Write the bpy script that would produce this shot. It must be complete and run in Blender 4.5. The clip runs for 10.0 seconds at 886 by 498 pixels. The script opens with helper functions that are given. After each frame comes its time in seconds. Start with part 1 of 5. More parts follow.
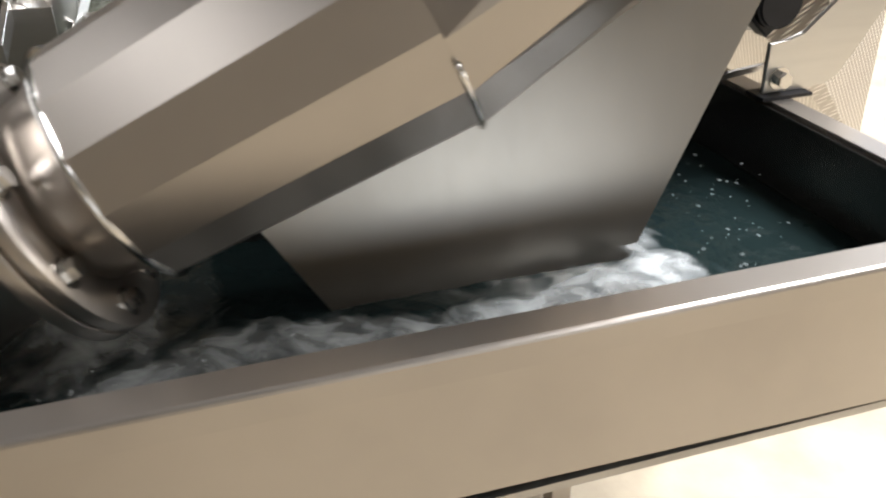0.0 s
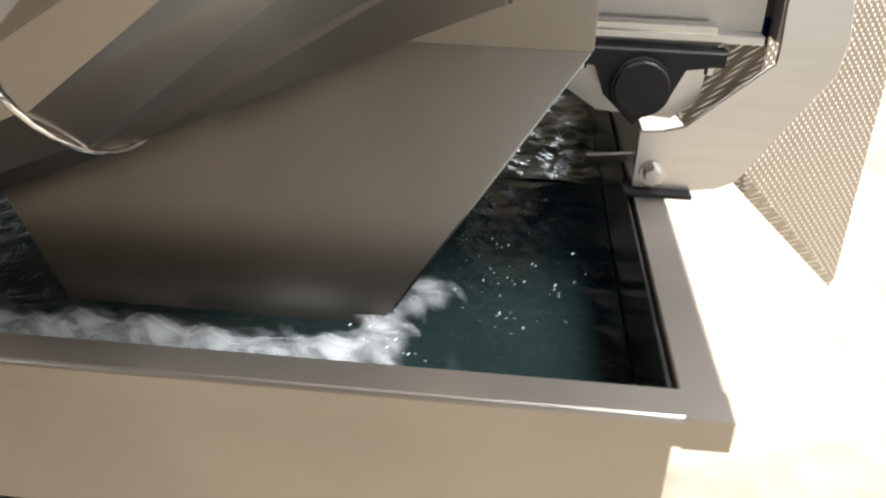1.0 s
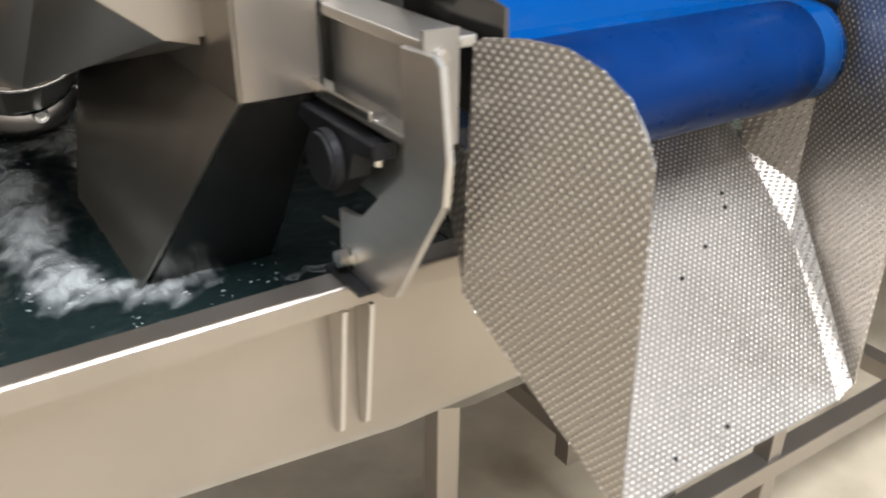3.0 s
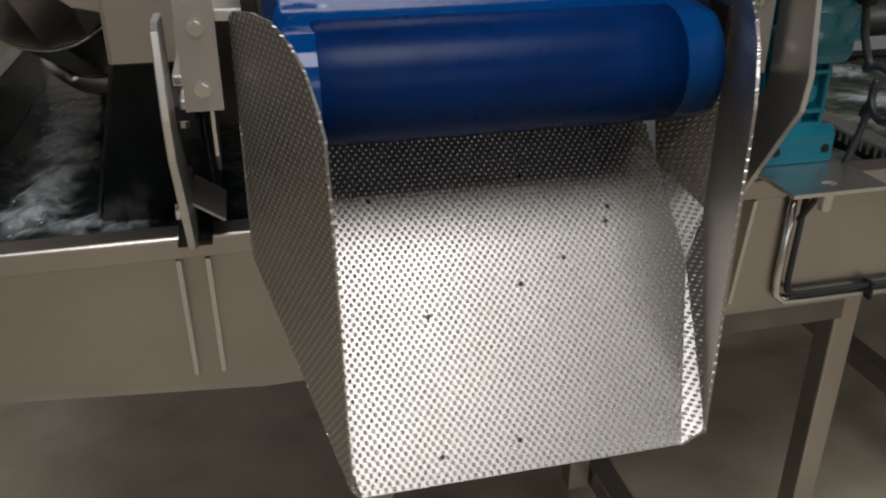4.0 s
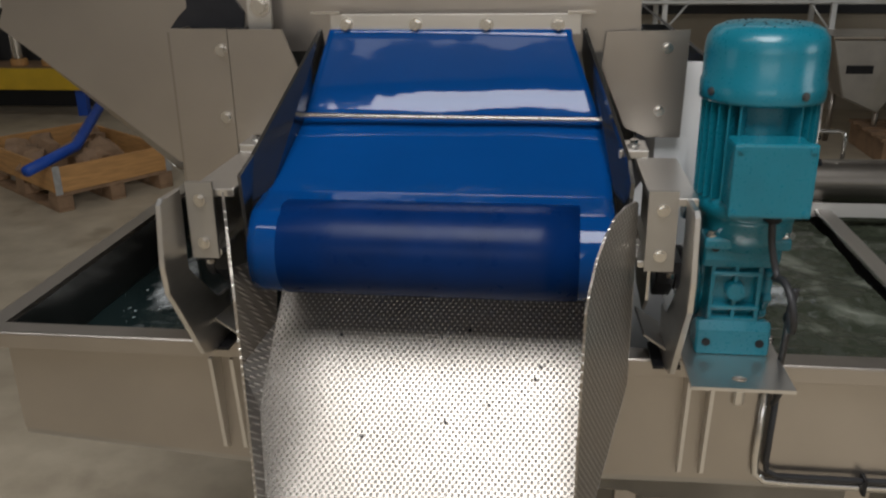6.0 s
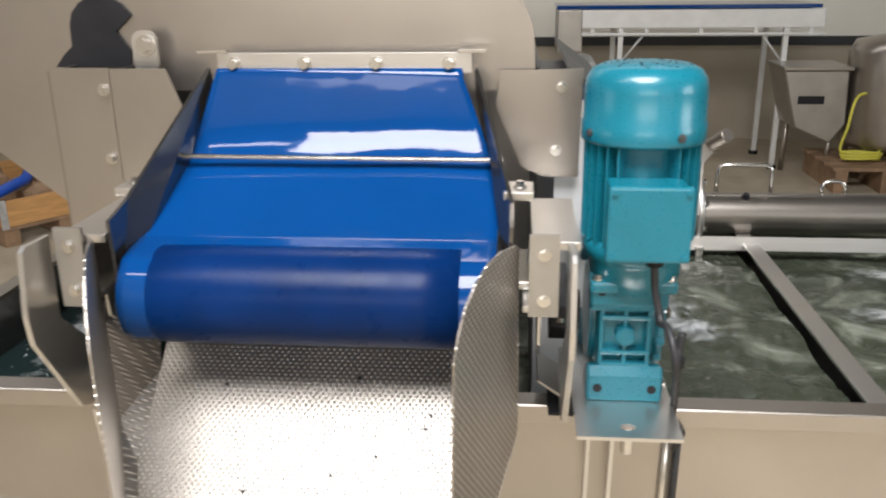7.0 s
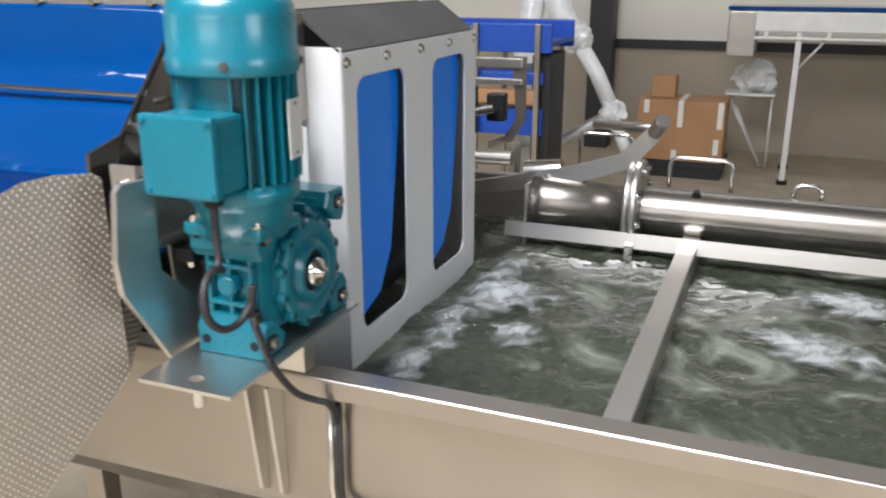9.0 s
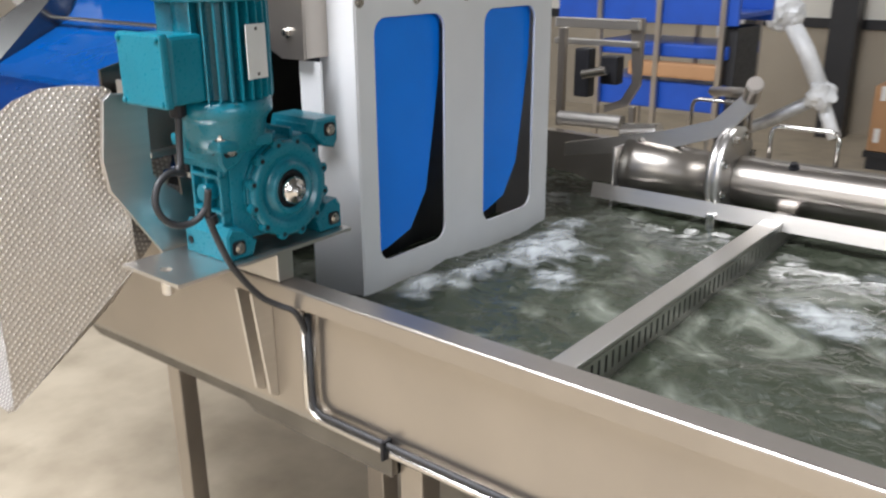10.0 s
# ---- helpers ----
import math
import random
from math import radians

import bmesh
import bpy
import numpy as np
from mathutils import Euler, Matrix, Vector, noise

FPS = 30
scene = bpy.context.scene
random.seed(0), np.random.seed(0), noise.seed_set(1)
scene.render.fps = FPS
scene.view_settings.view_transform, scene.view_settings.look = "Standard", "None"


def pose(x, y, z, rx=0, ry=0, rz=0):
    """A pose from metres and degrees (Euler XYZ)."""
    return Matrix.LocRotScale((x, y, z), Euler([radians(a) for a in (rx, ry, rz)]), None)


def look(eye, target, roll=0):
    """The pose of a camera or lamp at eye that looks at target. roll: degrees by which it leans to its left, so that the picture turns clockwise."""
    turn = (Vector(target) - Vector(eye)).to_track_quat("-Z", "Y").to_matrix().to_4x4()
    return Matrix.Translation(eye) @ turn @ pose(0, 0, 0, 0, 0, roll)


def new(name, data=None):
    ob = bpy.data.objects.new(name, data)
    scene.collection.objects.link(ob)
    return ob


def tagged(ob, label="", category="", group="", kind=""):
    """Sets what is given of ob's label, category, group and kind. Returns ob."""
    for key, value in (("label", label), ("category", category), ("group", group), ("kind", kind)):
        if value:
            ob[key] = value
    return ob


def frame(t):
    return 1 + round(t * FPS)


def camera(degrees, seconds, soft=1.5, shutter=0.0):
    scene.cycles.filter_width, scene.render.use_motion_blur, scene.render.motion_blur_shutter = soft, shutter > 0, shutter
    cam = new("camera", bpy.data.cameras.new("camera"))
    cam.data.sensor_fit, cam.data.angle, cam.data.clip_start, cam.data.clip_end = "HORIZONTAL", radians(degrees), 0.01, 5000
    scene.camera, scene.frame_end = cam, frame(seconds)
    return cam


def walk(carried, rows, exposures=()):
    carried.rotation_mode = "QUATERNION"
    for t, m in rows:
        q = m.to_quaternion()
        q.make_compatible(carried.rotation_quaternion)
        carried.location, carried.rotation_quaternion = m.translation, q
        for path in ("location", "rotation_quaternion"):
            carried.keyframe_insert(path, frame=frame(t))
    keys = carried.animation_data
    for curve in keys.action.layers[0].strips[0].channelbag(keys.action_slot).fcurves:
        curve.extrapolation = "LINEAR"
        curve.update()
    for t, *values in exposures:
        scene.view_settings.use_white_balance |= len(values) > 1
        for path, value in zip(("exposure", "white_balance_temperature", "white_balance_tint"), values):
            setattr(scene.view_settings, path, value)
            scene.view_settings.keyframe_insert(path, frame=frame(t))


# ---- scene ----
cam = camera(55.1, 10.0, soft=2.1, shutter=0.35)
PATH = [
    (0, (-0.518, 0.797, 1.426), (1.155, 0.286, 0.456), -1.1),
    (0.5, (-0.521, 0.521, 1.434), (1.184, 0.237, 0.428), 2.2),
    (1, (-0.534, 0.188, 1.452), (1.222, 0.332, 0.504), 2.0),
    (1.5, (-0.5, -0.09, 1.469), (1.153, 0.554, 0.545), 1.4),
    (2, (-0.336, -0.354, 1.482), (1.143, 0.634, 0.568), 1.8),
    (2.5, (-0.229, -0.597, 1.499), (0.94, 0.747, 0.589), 1.1),
    (3, (0.054, -0.734, 1.494), (1.04, 0.748, 0.581), 0.6),
    (3.2, (0.167, -0.77, 1.495), (1.035, 0.775, 0.569), 0.3),
    (4.3, (0.609, -1.022, 1.463), (0.845, 0.768, 0.602), 0.1),
    (4.5, (0.675, -1.03, 1.471), (0.767, 0.774, 0.611), 0.2),
    (5, (0.809, -1.124, 1.554), (0.614, 0.674, 0.701), -0.3),
    (5.5, (0.892, -1.174, 1.619), (0.652, 0.647, 0.828), -1.0),
    (6.8, (1.012, -1.133, 1.648), (0.834, 0.759, 1.024), -0.7),
    (7, (1.053, -1.114, 1.648), (0.883, 0.772, 1.007), -0.7),
    (7.5, (1.228, -1.034, 1.622), (1.029, 0.852, 0.987), -0.3),
    (8, (1.431, -1.024, 1.595), (0.996, 0.83, 0.983), -0.2),
    (8.5, (1.629, -1.012, 1.575), (0.989, 0.783, 0.968), -0.2),
    (9, (1.819, -0.888, 1.545), (1.11, 0.877, 0.925), -0.1),
    (9.5, (1.994, -0.822, 1.525), (1.075, 0.841, 0.903), -0.0),
    (10, (2.188, -0.752, 1.486), (0.995, 0.715, 0.834), -0.4),
]
EXPOSURES = [(0.0, 0.0, 6400, 11), (2.0, -0.15, 6350, 11), (2.5, -0.3, 6300, 11), (3.0, -0.5, 6250, 10), (3.3, -0.8, 6250, 10), (4.3, -2.7, 6350, 10), (5.0, -2.75, 6450, 10), (5.7, -2.45, 6500, 10), (6.8, -0.95, 6550, 11), (8.0, -0.65, 6450, 12), (9.5, -0.6, 6200, 12), (10.0, -0.55, 6200, 12)]
walk(cam, [(t, look(eye, aim, roll)) for t, eye, aim, roll in PATH], exposures=EXPOSURES)

# ---- world, sun, daylight and lamps ----
world = bpy.data.worlds.new("hall_world")
scene.world = world
world.use_nodes = True
wn = world.node_tree.nodes
sky = wn.new("ShaderNodeTexSky")
sky.sky_type = "NISHITA"
sky.sun_disc = False
sky.sun_elevation, sky.sun_rotation = radians(38), radians(158)
wn["Background"].inputs["Strength"].default_value = 0.12
world.node_tree.links.new(sky.outputs["Color"], wn["Background"].inputs["Color"])

sun = new("sun", bpy.data.lights.new("sun", "SUN"))
sun.data.energy, sun.data.angle, sun.data.color = 2.8, radians(0.6), (1.0, 0.94, 0.84)
sun.matrix_basis = look((0, 0, 0), (-0.3, 0.75, -0.62))


def area(name, eye, target, sx, sy, power, col):
    la = bpy.data.lights.new(name, "AREA")
    la.shape, la.size, la.size_y, la.energy, la.color = "RECTANGLE", sx, sy, power, col
    ob = new(name, la)
    ob.matrix_basis = look(eye, target)
    return ob


# daylight in the gate, the west window and the front skylights; the rest is added fill
area("gate_daylight", (5.2, -5.9, 2.5), (3.0, 0, 1.4), 3.4, 4.4, 20, (1.0, 0.97, 0.93))
# fill light added for the chute's dark upper part; its window is invented
area("window_fill", (0.8, -5.95, 2.8), (0.8, 0, 2.4), 3.5, 1.15, 110, (1.0, 0.97, 0.93))
# fill light added to lift the window panel; no east window is known
area("window_fill", (8.85, -2.2, 2.9), (0, 0.3, 1.0), 2.9, 1.9, 235, (0.90, 0.96, 1.0))
area("window_fill", (-8.85, -2.5, 1.9), (0, -1.2, 1.3), 3.5, 2.6, 75, (0.93, 0.97, 1.0))
area("skylight", (0.75, -2.35, 4.96), (0.75, -2.35, 0), 2.4, 2.5, 820, (0.98, 0.985, 1.0))
area("skylight", (-1.75, -1.9, 4.96), (-1.75, -1.9, 0), 2.3, 0.4, 75, (0.98, 0.985, 1.0))
# fill strip added to brighten the far floor and wall
area("skylight", (-0.6, 4.6, 4.96), (-0.6, 4.6, 0), 8.0, 0.9, 105, (0.99, 0.99, 1.0))

# ---- materials ----


def material(name):
    m = bpy.data.materials.new(name)
    m.use_nodes = True
    return m, m.node_tree.nodes, m.node_tree.links, m.node_tree.nodes["Principled BSDF"]


def plain(name, col, rough=0.5, metal=0.0, vary=0.12, scale=14.0, bump=0.05, bscale=160.0, coat=0.0, stretch=(1, 1, 1), spec=0.5, detail=4.0, dist=0.002):
    """A surface with a coarse tone variation, a fine grain and a little relief."""
    m, n, l, b = material(name)
    tc = n.new("ShaderNodeTexCoord")
    mp = n.new("ShaderNodeMapping")
    mp.inputs["Scale"].default_value = stretch
    l.new(tc.outputs["Object"], mp.inputs["Vector"])
    big = n.new("ShaderNodeTexNoise")
    big.inputs["Scale"].default_value, big.inputs["Detail"].default_value = scale, detail
    l.new(mp.outputs["Vector"], big.inputs["Vector"])
    fine = n.new("ShaderNodeTexNoise")
    fine.inputs["Scale"].default_value, fine.inputs["Detail"].default_value = bscale, 3.0
    l.new(mp.outputs["Vector"], fine.inputs["Vector"])
    ramp = n.new("ShaderNodeMapRange")
    ramp.inputs["From Min"].default_value, ramp.inputs["From Max"].default_value = 0.3, 0.7
    ramp.inputs["To Min"].default_value, ramp.inputs["To Max"].default_value = 1 - vary, 1 + vary
    l.new(big.outputs["Fac"], ramp.inputs["Value"])
    mul = n.new("ShaderNodeVectorMath")
    mul.operation = "SCALE"
    mul.inputs[0].default_value = col
    l.new(ramp.outputs["Result"], mul.inputs["Scale"])
    l.new(mul.outputs["Vector"], b.inputs["Base Color"])
    rr = n.new("ShaderNodeMapRange")
    rr.inputs["From Min"].default_value, rr.inputs["From Max"].default_value = 0.25, 0.75
    rr.inputs["To Min"].default_value, rr.inputs["To Max"].default_value = max(rough * (0.95 if metal > 0.5 else 0.82), 0.02), min(rough * (1.06 if metal > 0.5 else 1.2), 1)
    l.new(fine.outputs["Fac"], rr.inputs["Value"])
    l.new(rr.outputs["Result"], b.inputs["Roughness"])
    b.inputs["Metallic"].default_value = metal
    b.inputs["Specular IOR Level"].default_value = spec
    b.inputs["Coat Weight"].default_value = coat
    b.inputs["Coat Roughness"].default_value = 0.12
    if bump:
        bp = n.new("ShaderNodeBump")
        bp.inputs["Strength"].default_value, bp.inputs["Distance"].default_value = bump, dist
        l.new(fine.outputs["Fac"], bp.inputs["Height"])
        l.new(bp.outputs["Normal"], b.inputs["Normal"])
    return m


STEEL = plain("blasted_stainless", (0.42, 0.384, 0.345), 0.30, 0.92, 0.09, 4.0, 0.006, 420)
STEEL_BRUSH = plain("brushed_stainless", (0.67, 0.65, 0.62), 0.30, 0.95, 0.03, 7.0, 0.02, 90, stretch=(1, 1, 14))
STEEL_BRIGHT = plain("polished_stainless", (0.70, 0.68, 0.65), 0.2, 1.0, 0.05, 20.0, 0.015, 200)
STEEL_HOOD = plain("sheet_stainless", (0.36, 0.33, 0.29), 0.30, 0.95, 0.14, 3.0, 0.015, 120, stretch=(1, 1, 0.3))
STEEL_PANEL = plain("satin_stainless", (0.84, 0.84, 0.84), 0.48, 0.35, 0.06, 4.0, 0.015, 200)
# dark copy of the stainless: shade and dark reflections sit in its colour
STEEL_SHADE = plain("shade_stainless", (0.17, 0.163, 0.152), 0.18, 0.9, 0.2, 9.0, 0.02, 200)
STEEL_DULL = plain("dull_stainless", (0.42, 0.40, 0.37), 0.38, 0.85, 0.12, 6.0, 0.03, 300)
PIPE = plain("grey_pipe_steel", (0.31, 0.285, 0.255), 0.31, 0.95, 0.12, 6.0, 0.0, 60)
GALV = plain("galvanised_steel", (0.55, 0.56, 0.57), 0.45, 0.8, 0.15, 25.0, 0.1, 200)
ALU = plain("white_aluminium", (0.72, 0.72, 0.70), 0.45, 0.3, 0.06, 10.0, 0.05, 200)
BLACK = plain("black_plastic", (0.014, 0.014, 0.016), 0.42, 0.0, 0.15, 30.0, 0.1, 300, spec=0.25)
RUBBER = plain("black_cable", (0.022, 0.022, 0.024), 0.5, 0.0, 0.1, 60.0, 0.05, 300)
BELT = plain("blue_belt", (0.001, 0.046, 0.19), 0.07, 0.0, 0.08, 4.0, 0.30, 6.0, dist=0.012, spec=0.4)
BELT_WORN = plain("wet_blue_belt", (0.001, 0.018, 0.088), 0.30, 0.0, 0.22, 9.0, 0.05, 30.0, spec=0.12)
BLUE_FLAP = plain("blue_flap", (0.004, 0.22, 0.88), 0.38, 0.0, 0.06, 5.0, 0.03, 40.0)
TEAL = plain("teal_paint", (0.005, 0.155, 0.215), 0.30, 0.0, 0.08, 18.0, 0.02, 240, coat=0.25)
# this dark base colour holds the hood's inner shade; bolts and rivets share it
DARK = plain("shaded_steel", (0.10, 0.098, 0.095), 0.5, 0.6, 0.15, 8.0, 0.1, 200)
WALL_WHITE = plain("white_wall_panel", (0.80, 0.77, 0.69), 0.55, 0.0, 0.03, 1.5, 0.05, 40)
WALL_GREY = plain("grey_plinth_wall", (0.382, 0.330, 0.255), 0.7, 0.0, 0.10, 1.2, 0.2, 40)
WALL_DARK = plain("dark_band", (0.02, 0.02, 0.022), 0.5, 0.0, 0.1, 3.0, 0.1, 60)
WALL_HALL = plain("cream_hall_wall", (0.62, 0.56, 0.47), 0.7, 0.0, 0.08, 1.5, 0.05, 40)
CEIL = plain("ceiling_sheet", (0.16, 0.157, 0.15), 0.6, 0.0, 0.05, 1.0, 0.05, 30)
WOOD = plain("pine_wood", (0.50, 0.27, 0.10), 0.55, 0.0, 0.18, 7.0, 0.12, 90, stretch=(1, 1, 8))
WOOD_PALLET = plain("pallet_wood", (0.27, 0.17, 0.10), 0.7, 0.0, 0.25, 9.0, 0.2, 90)
CARD = plain("brown_cardboard", (0.42, 0.23, 0.11), 0.75, 0.0, 0.08, 5.0, 0.06, 120)
TAPE = plain("white_tape", (0.78, 0.76, 0.72), 0.4, 0.0, 0.05, 9.0, 0.02, 90)
YELLOW = plain("yellow_paint", (0.62, 0.40, 0.02), 0.45, 0.0, 0.1, 6.0, 0.05, 90)
HOSE = plain("yellow_hose", (0.62, 0.58, 0.08), 0.45, 0.0, 0.1, 6.0, 0.05, 90)
FOIL = plain("white_wrapping_foil", (0.74, 0.74, 0.73), 0.3, 0.0, 0.12, 14.0, 0.5, 30)
BLUE_PAINT = plain("blue_strap", (0.01, 0.07, 0.40), 0.4, 0.0, 0.1, 9.0, 0.05, 90)


def floor_material():
    m, n, l, b = material("concrete_floor")
    tc = n.new("ShaderNodeTexCoord")
    out = []
    for sc, de in ((0.9, 5.0), (6.0, 6.0), (90.0, 3.0)):
        t = n.new("ShaderNodeTexNoise")
        t.inputs["Scale"].default_value, t.inputs["Detail"].default_value = sc, de
        l.new(tc.outputs["Object"], t.inputs["Vector"])
        out.append(t)
    r = n.new("ShaderNodeValToRGB")
    r.color_ramp.elements[0].position, r.color_ramp.elements[0].color = 0.30, (0.30, 0.248, 0.178, 1)
    r.color_ramp.elements[1].position, r.color_ramp.elements[1].color = 0.62, (0.50, 0.43, 0.322, 1)
    add = n.new("ShaderNodeMath")
    add.operation = "MULTIPLY_ADD"
    l.new(out[1].outputs["Fac"], add.inputs[0])
    add.inputs[1].default_value = 0.55
    half = n.new("ShaderNodeMath")
    half.operation = "MULTIPLY"
    half.inputs[1].default_value = 0.45
    l.new(out[0].outputs["Fac"], half.inputs[0])
    l.new(half.outputs["Value"], add.inputs[2])
    l.new(add.outputs["Value"], r.inputs["Fac"])
    # dark splash stains
    st = n.new("ShaderNodeTexNoise")
    st.inputs["Scale"].default_value, st.inputs["Detail"].default_value = 2.6, 7.0
    l.new(tc.outputs["Object"], st.inputs["Vector"])
    sr = n.new("ShaderNodeMapRange")
    sr.inputs["From Min"].default_value, sr.inputs["From Max"].default_value = 0.60, 0.72
    sr.inputs["To Min"].default_value, sr.inputs["To Max"].default_value = 0.0, 0.45
    l.new(st.outputs["Fac"], sr.inputs["Value"])
    mx = n.new("ShaderNodeMix")
    mx.data_type = "RGBA"
    mx.inputs[7].default_value = (0.15, 0.115, 0.075, 1)
    l.new(sr.outputs["Result"], mx.inputs[0])
    l.new(r.outputs["Color"], mx.inputs[6])
    l.new(mx.outputs[2], b.inputs["Base Color"])
    rr = n.new("ShaderNodeMapRange")
    rr.inputs["To Min"].default_value, rr.inputs["To Max"].default_value = 0.30, 0.62
    l.new(out[1].outputs["Fac"], rr.inputs["Value"])
    l.new(rr.outputs["Result"], b.inputs["Roughness"])
    bp = n.new("ShaderNodeBump")
    bp.inputs["Strength"].default_value, bp.inputs["Distance"].default_value = 0.15, 0.003
    l.new(out[2].outputs["Fac"], bp.inputs["Height"])
    l.new(bp.outputs["Normal"], b.inputs["Normal"])
    return m


def dimple_material():
    """Stainless sheet with rows of pressed dimples, 7 mm apart, set in offset rows."""
    m, n, l, b = material("dimpled_stainless")
    uv = n.new("ShaderNodeUVMap")
    sep = n.new("ShaderNodeSeparateXYZ")
    l.new(uv.outputs["UV"], sep.inputs["Vector"])

    def math_node(op, a, c):
        k = n.new("ShaderNodeMath")
        k.operation = op
        for i, v in enumerate((a, c)):
            if v is None:
                continue
            if isinstance(v, float):
                k.inputs[i].default_value = v
            else:
                l.new(v, k.inputs[i])
        return k.outputs["Value"]

    w = 2 * math.pi / 0.0090
    cu = math_node("COSINE", math_node("MULTIPLY", sep.outputs["X"], w), None)
    cv = math_node("COSINE", math_node("MULTIPLY", sep.outputs["Y"], w * 0.78), None)
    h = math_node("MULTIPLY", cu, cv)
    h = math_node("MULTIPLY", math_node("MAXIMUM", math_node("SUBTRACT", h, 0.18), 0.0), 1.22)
    bp = n.new("ShaderNodeBump")
    bp.inputs["Strength"].default_value, bp.inputs["Distance"].default_value = 0.7, 0.0024
    l.new(h, bp.inputs["Height"])
    l.new(bp.outputs["Normal"], b.inputs["Normal"])
    spots = n.new("ShaderNodeTexNoise")
    spots.inputs["Scale"].default_value = 9.0
    l.new(uv.outputs["UV"], spots.inputs["Vector"])
    rr = n.new("ShaderNodeMapRange")
    rr.inputs["To Min"].default_value, rr.inputs["To Max"].default_value = 0.33, 0.46
    l.new(spots.outputs["Fac"], rr.inputs["Value"])
    l.new(rr.outputs["Result"], b.inputs["Roughness"])
    # dimple tops lighter than the flat sheet: their glint is painted into the colour
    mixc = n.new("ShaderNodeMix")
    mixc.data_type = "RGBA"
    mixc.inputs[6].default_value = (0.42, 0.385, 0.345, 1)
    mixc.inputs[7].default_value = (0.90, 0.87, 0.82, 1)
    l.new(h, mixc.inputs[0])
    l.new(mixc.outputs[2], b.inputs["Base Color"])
    b.inputs["Metallic"].default_value = 0.95
    return m


def water_material(name, col, foam_lo, foam_hi, rough=0.06, ripple=0.5, foam=(0.35, 0.365, 0.315)):
    m, n, l, b = material(name)
    tc = n.new("ShaderNodeTexCoord")
    warp = n.new("ShaderNodeTexNoise")
    warp.inputs["Scale"].default_value, warp.inputs["Detail"].default_value, warp.inputs["Distortion"].default_value = 5.0, 6.0, 1.6
    l.new(tc.outputs["Object"], warp.inputs["Vector"])
    fo = n.new("ShaderNodeMapRange")
    fo.interpolation_type = "SMOOTHSTEP"
    fo.inputs["From Min"].default_value, fo.inputs["From Max"].default_value = foam_lo, foam_hi
    l.new(warp.outputs["Fac"], fo.inputs["Value"])
    mx = n.new("ShaderNodeMix")
    mx.data_type = "RGBA"
    mx.inputs[6].default_value = (*col, 1)
    mx.inputs[7].default_value = (*foam, 1)
    l.new(fo.outputs["Result"], mx.inputs[0])
    l.new(mx.outputs[2], b.inputs["Base Color"])
    rr = n.new("ShaderNodeMapRange")
    rr.inputs["To Min"].default_value, rr.inputs["To Max"].default_value = rough, 0.4
    l.new(fo.outputs["Result"], rr.inputs["Value"])
    l.new(rr.outputs["Result"], b.inputs["Roughness"])
    rip = n.new("ShaderNodeTexNoise")
    rip.inputs["Scale"].default_value, rip.inputs["Detail"].default_value, rip.inputs["Distortion"].default_value = 26.0, 4.0, 1.0
    l.new(tc.outputs["Object"], rip.inputs["Vector"])
    bp = n.new("ShaderNodeBump")
    bp.inputs["Strength"].default_value, bp.inputs["Distance"].default_value = ripple, 0.012
    l.new(rip.outputs["Fac"], bp.inputs["Height"])
    l.new(bp.outputs["Normal"], b.inputs["Normal"])
    b.inputs["IOR"].default_value = 1.33
    return m


def foam_material():
    m, n, l, b = material("white_foam")
    uv = n.new("ShaderNodeUVMap")
    ln = n.new("ShaderNodeVectorMath")
    ln.operation = "LENGTH"
    l.new(uv.outputs["UV"], ln.inputs[0])
    tc = n.new("ShaderNodeTexCoord")
    ns = n.new("ShaderNodeTexNoise")
    ns.inputs["Scale"].default_value, ns.inputs["Detail"].default_value, ns.inputs["Distortion"].default_value = 18.0, 5.0, 1.0
    l.new(tc.outputs["Object"], ns.inputs["Vector"])
    k = n.new("ShaderNodeMath")
    k.operation = "MULTIPLY_ADD"
    l.new(ns.outputs["Fac"], k.inputs[0])
    k.inputs[1].default_value, k.inputs[2].default_value = 1.7, -0.15
    d = n.new("ShaderNodeMath")
    d.operation = "SUBTRACT"
    l.new(k.outputs["Value"], d.inputs[0])
    l.new(ln.outputs["Value"], d.inputs[1])
    sm = n.new("ShaderNodeMapRange")
    sm.interpolation_type = "SMOOTHSTEP"
    sm.inputs["From Min"].default_value, sm.inputs["From Max"].default_value = 0.0, 1.0
    sm.inputs["To Max"].default_value = 0.9
    l.new(d.outputs["Value"], sm.inputs["Value"])
    l.new(sm.outputs["Result"], b.inputs["Alpha"])
    b.inputs["Base Color"].default_value = (0.60, 0.63, 0.63, 1)
    b.inputs["Roughness"].default_value = 0.45
    fine = n.new("ShaderNodeTexNoise")
    fine.inputs["Scale"].default_value, fine.inputs["Detail"].default_value = 90.0, 4.0
    l.new(tc.outputs["Object"], fine.inputs["Vector"])
    bp = n.new("ShaderNodeBump")
    bp.inputs["Strength"].default_value, bp.inputs["Distance"].default_value = 0.10, 0.005
    l.new(fine.outputs["Fac"], bp.inputs["Height"])
    l.new(bp.outputs["Normal"], b.inputs["Normal"])
    return m


FLOOR = floor_material()
DIMPLE = dimple_material()
WATER = water_material("green_wash_water", (0.040, 0.047, 0.032), 0.50, 0.80, foam=(0.25, 0.265, 0.215))
# darker copy of the wash water: the hood's dark reflection is in its colour
WATER_DARK = water_material("hood_dark_water", (0.010, 0.018, 0.018), 0.62, 0.86, 0.03, 0.2, (0.10, 0.125, 0.13))
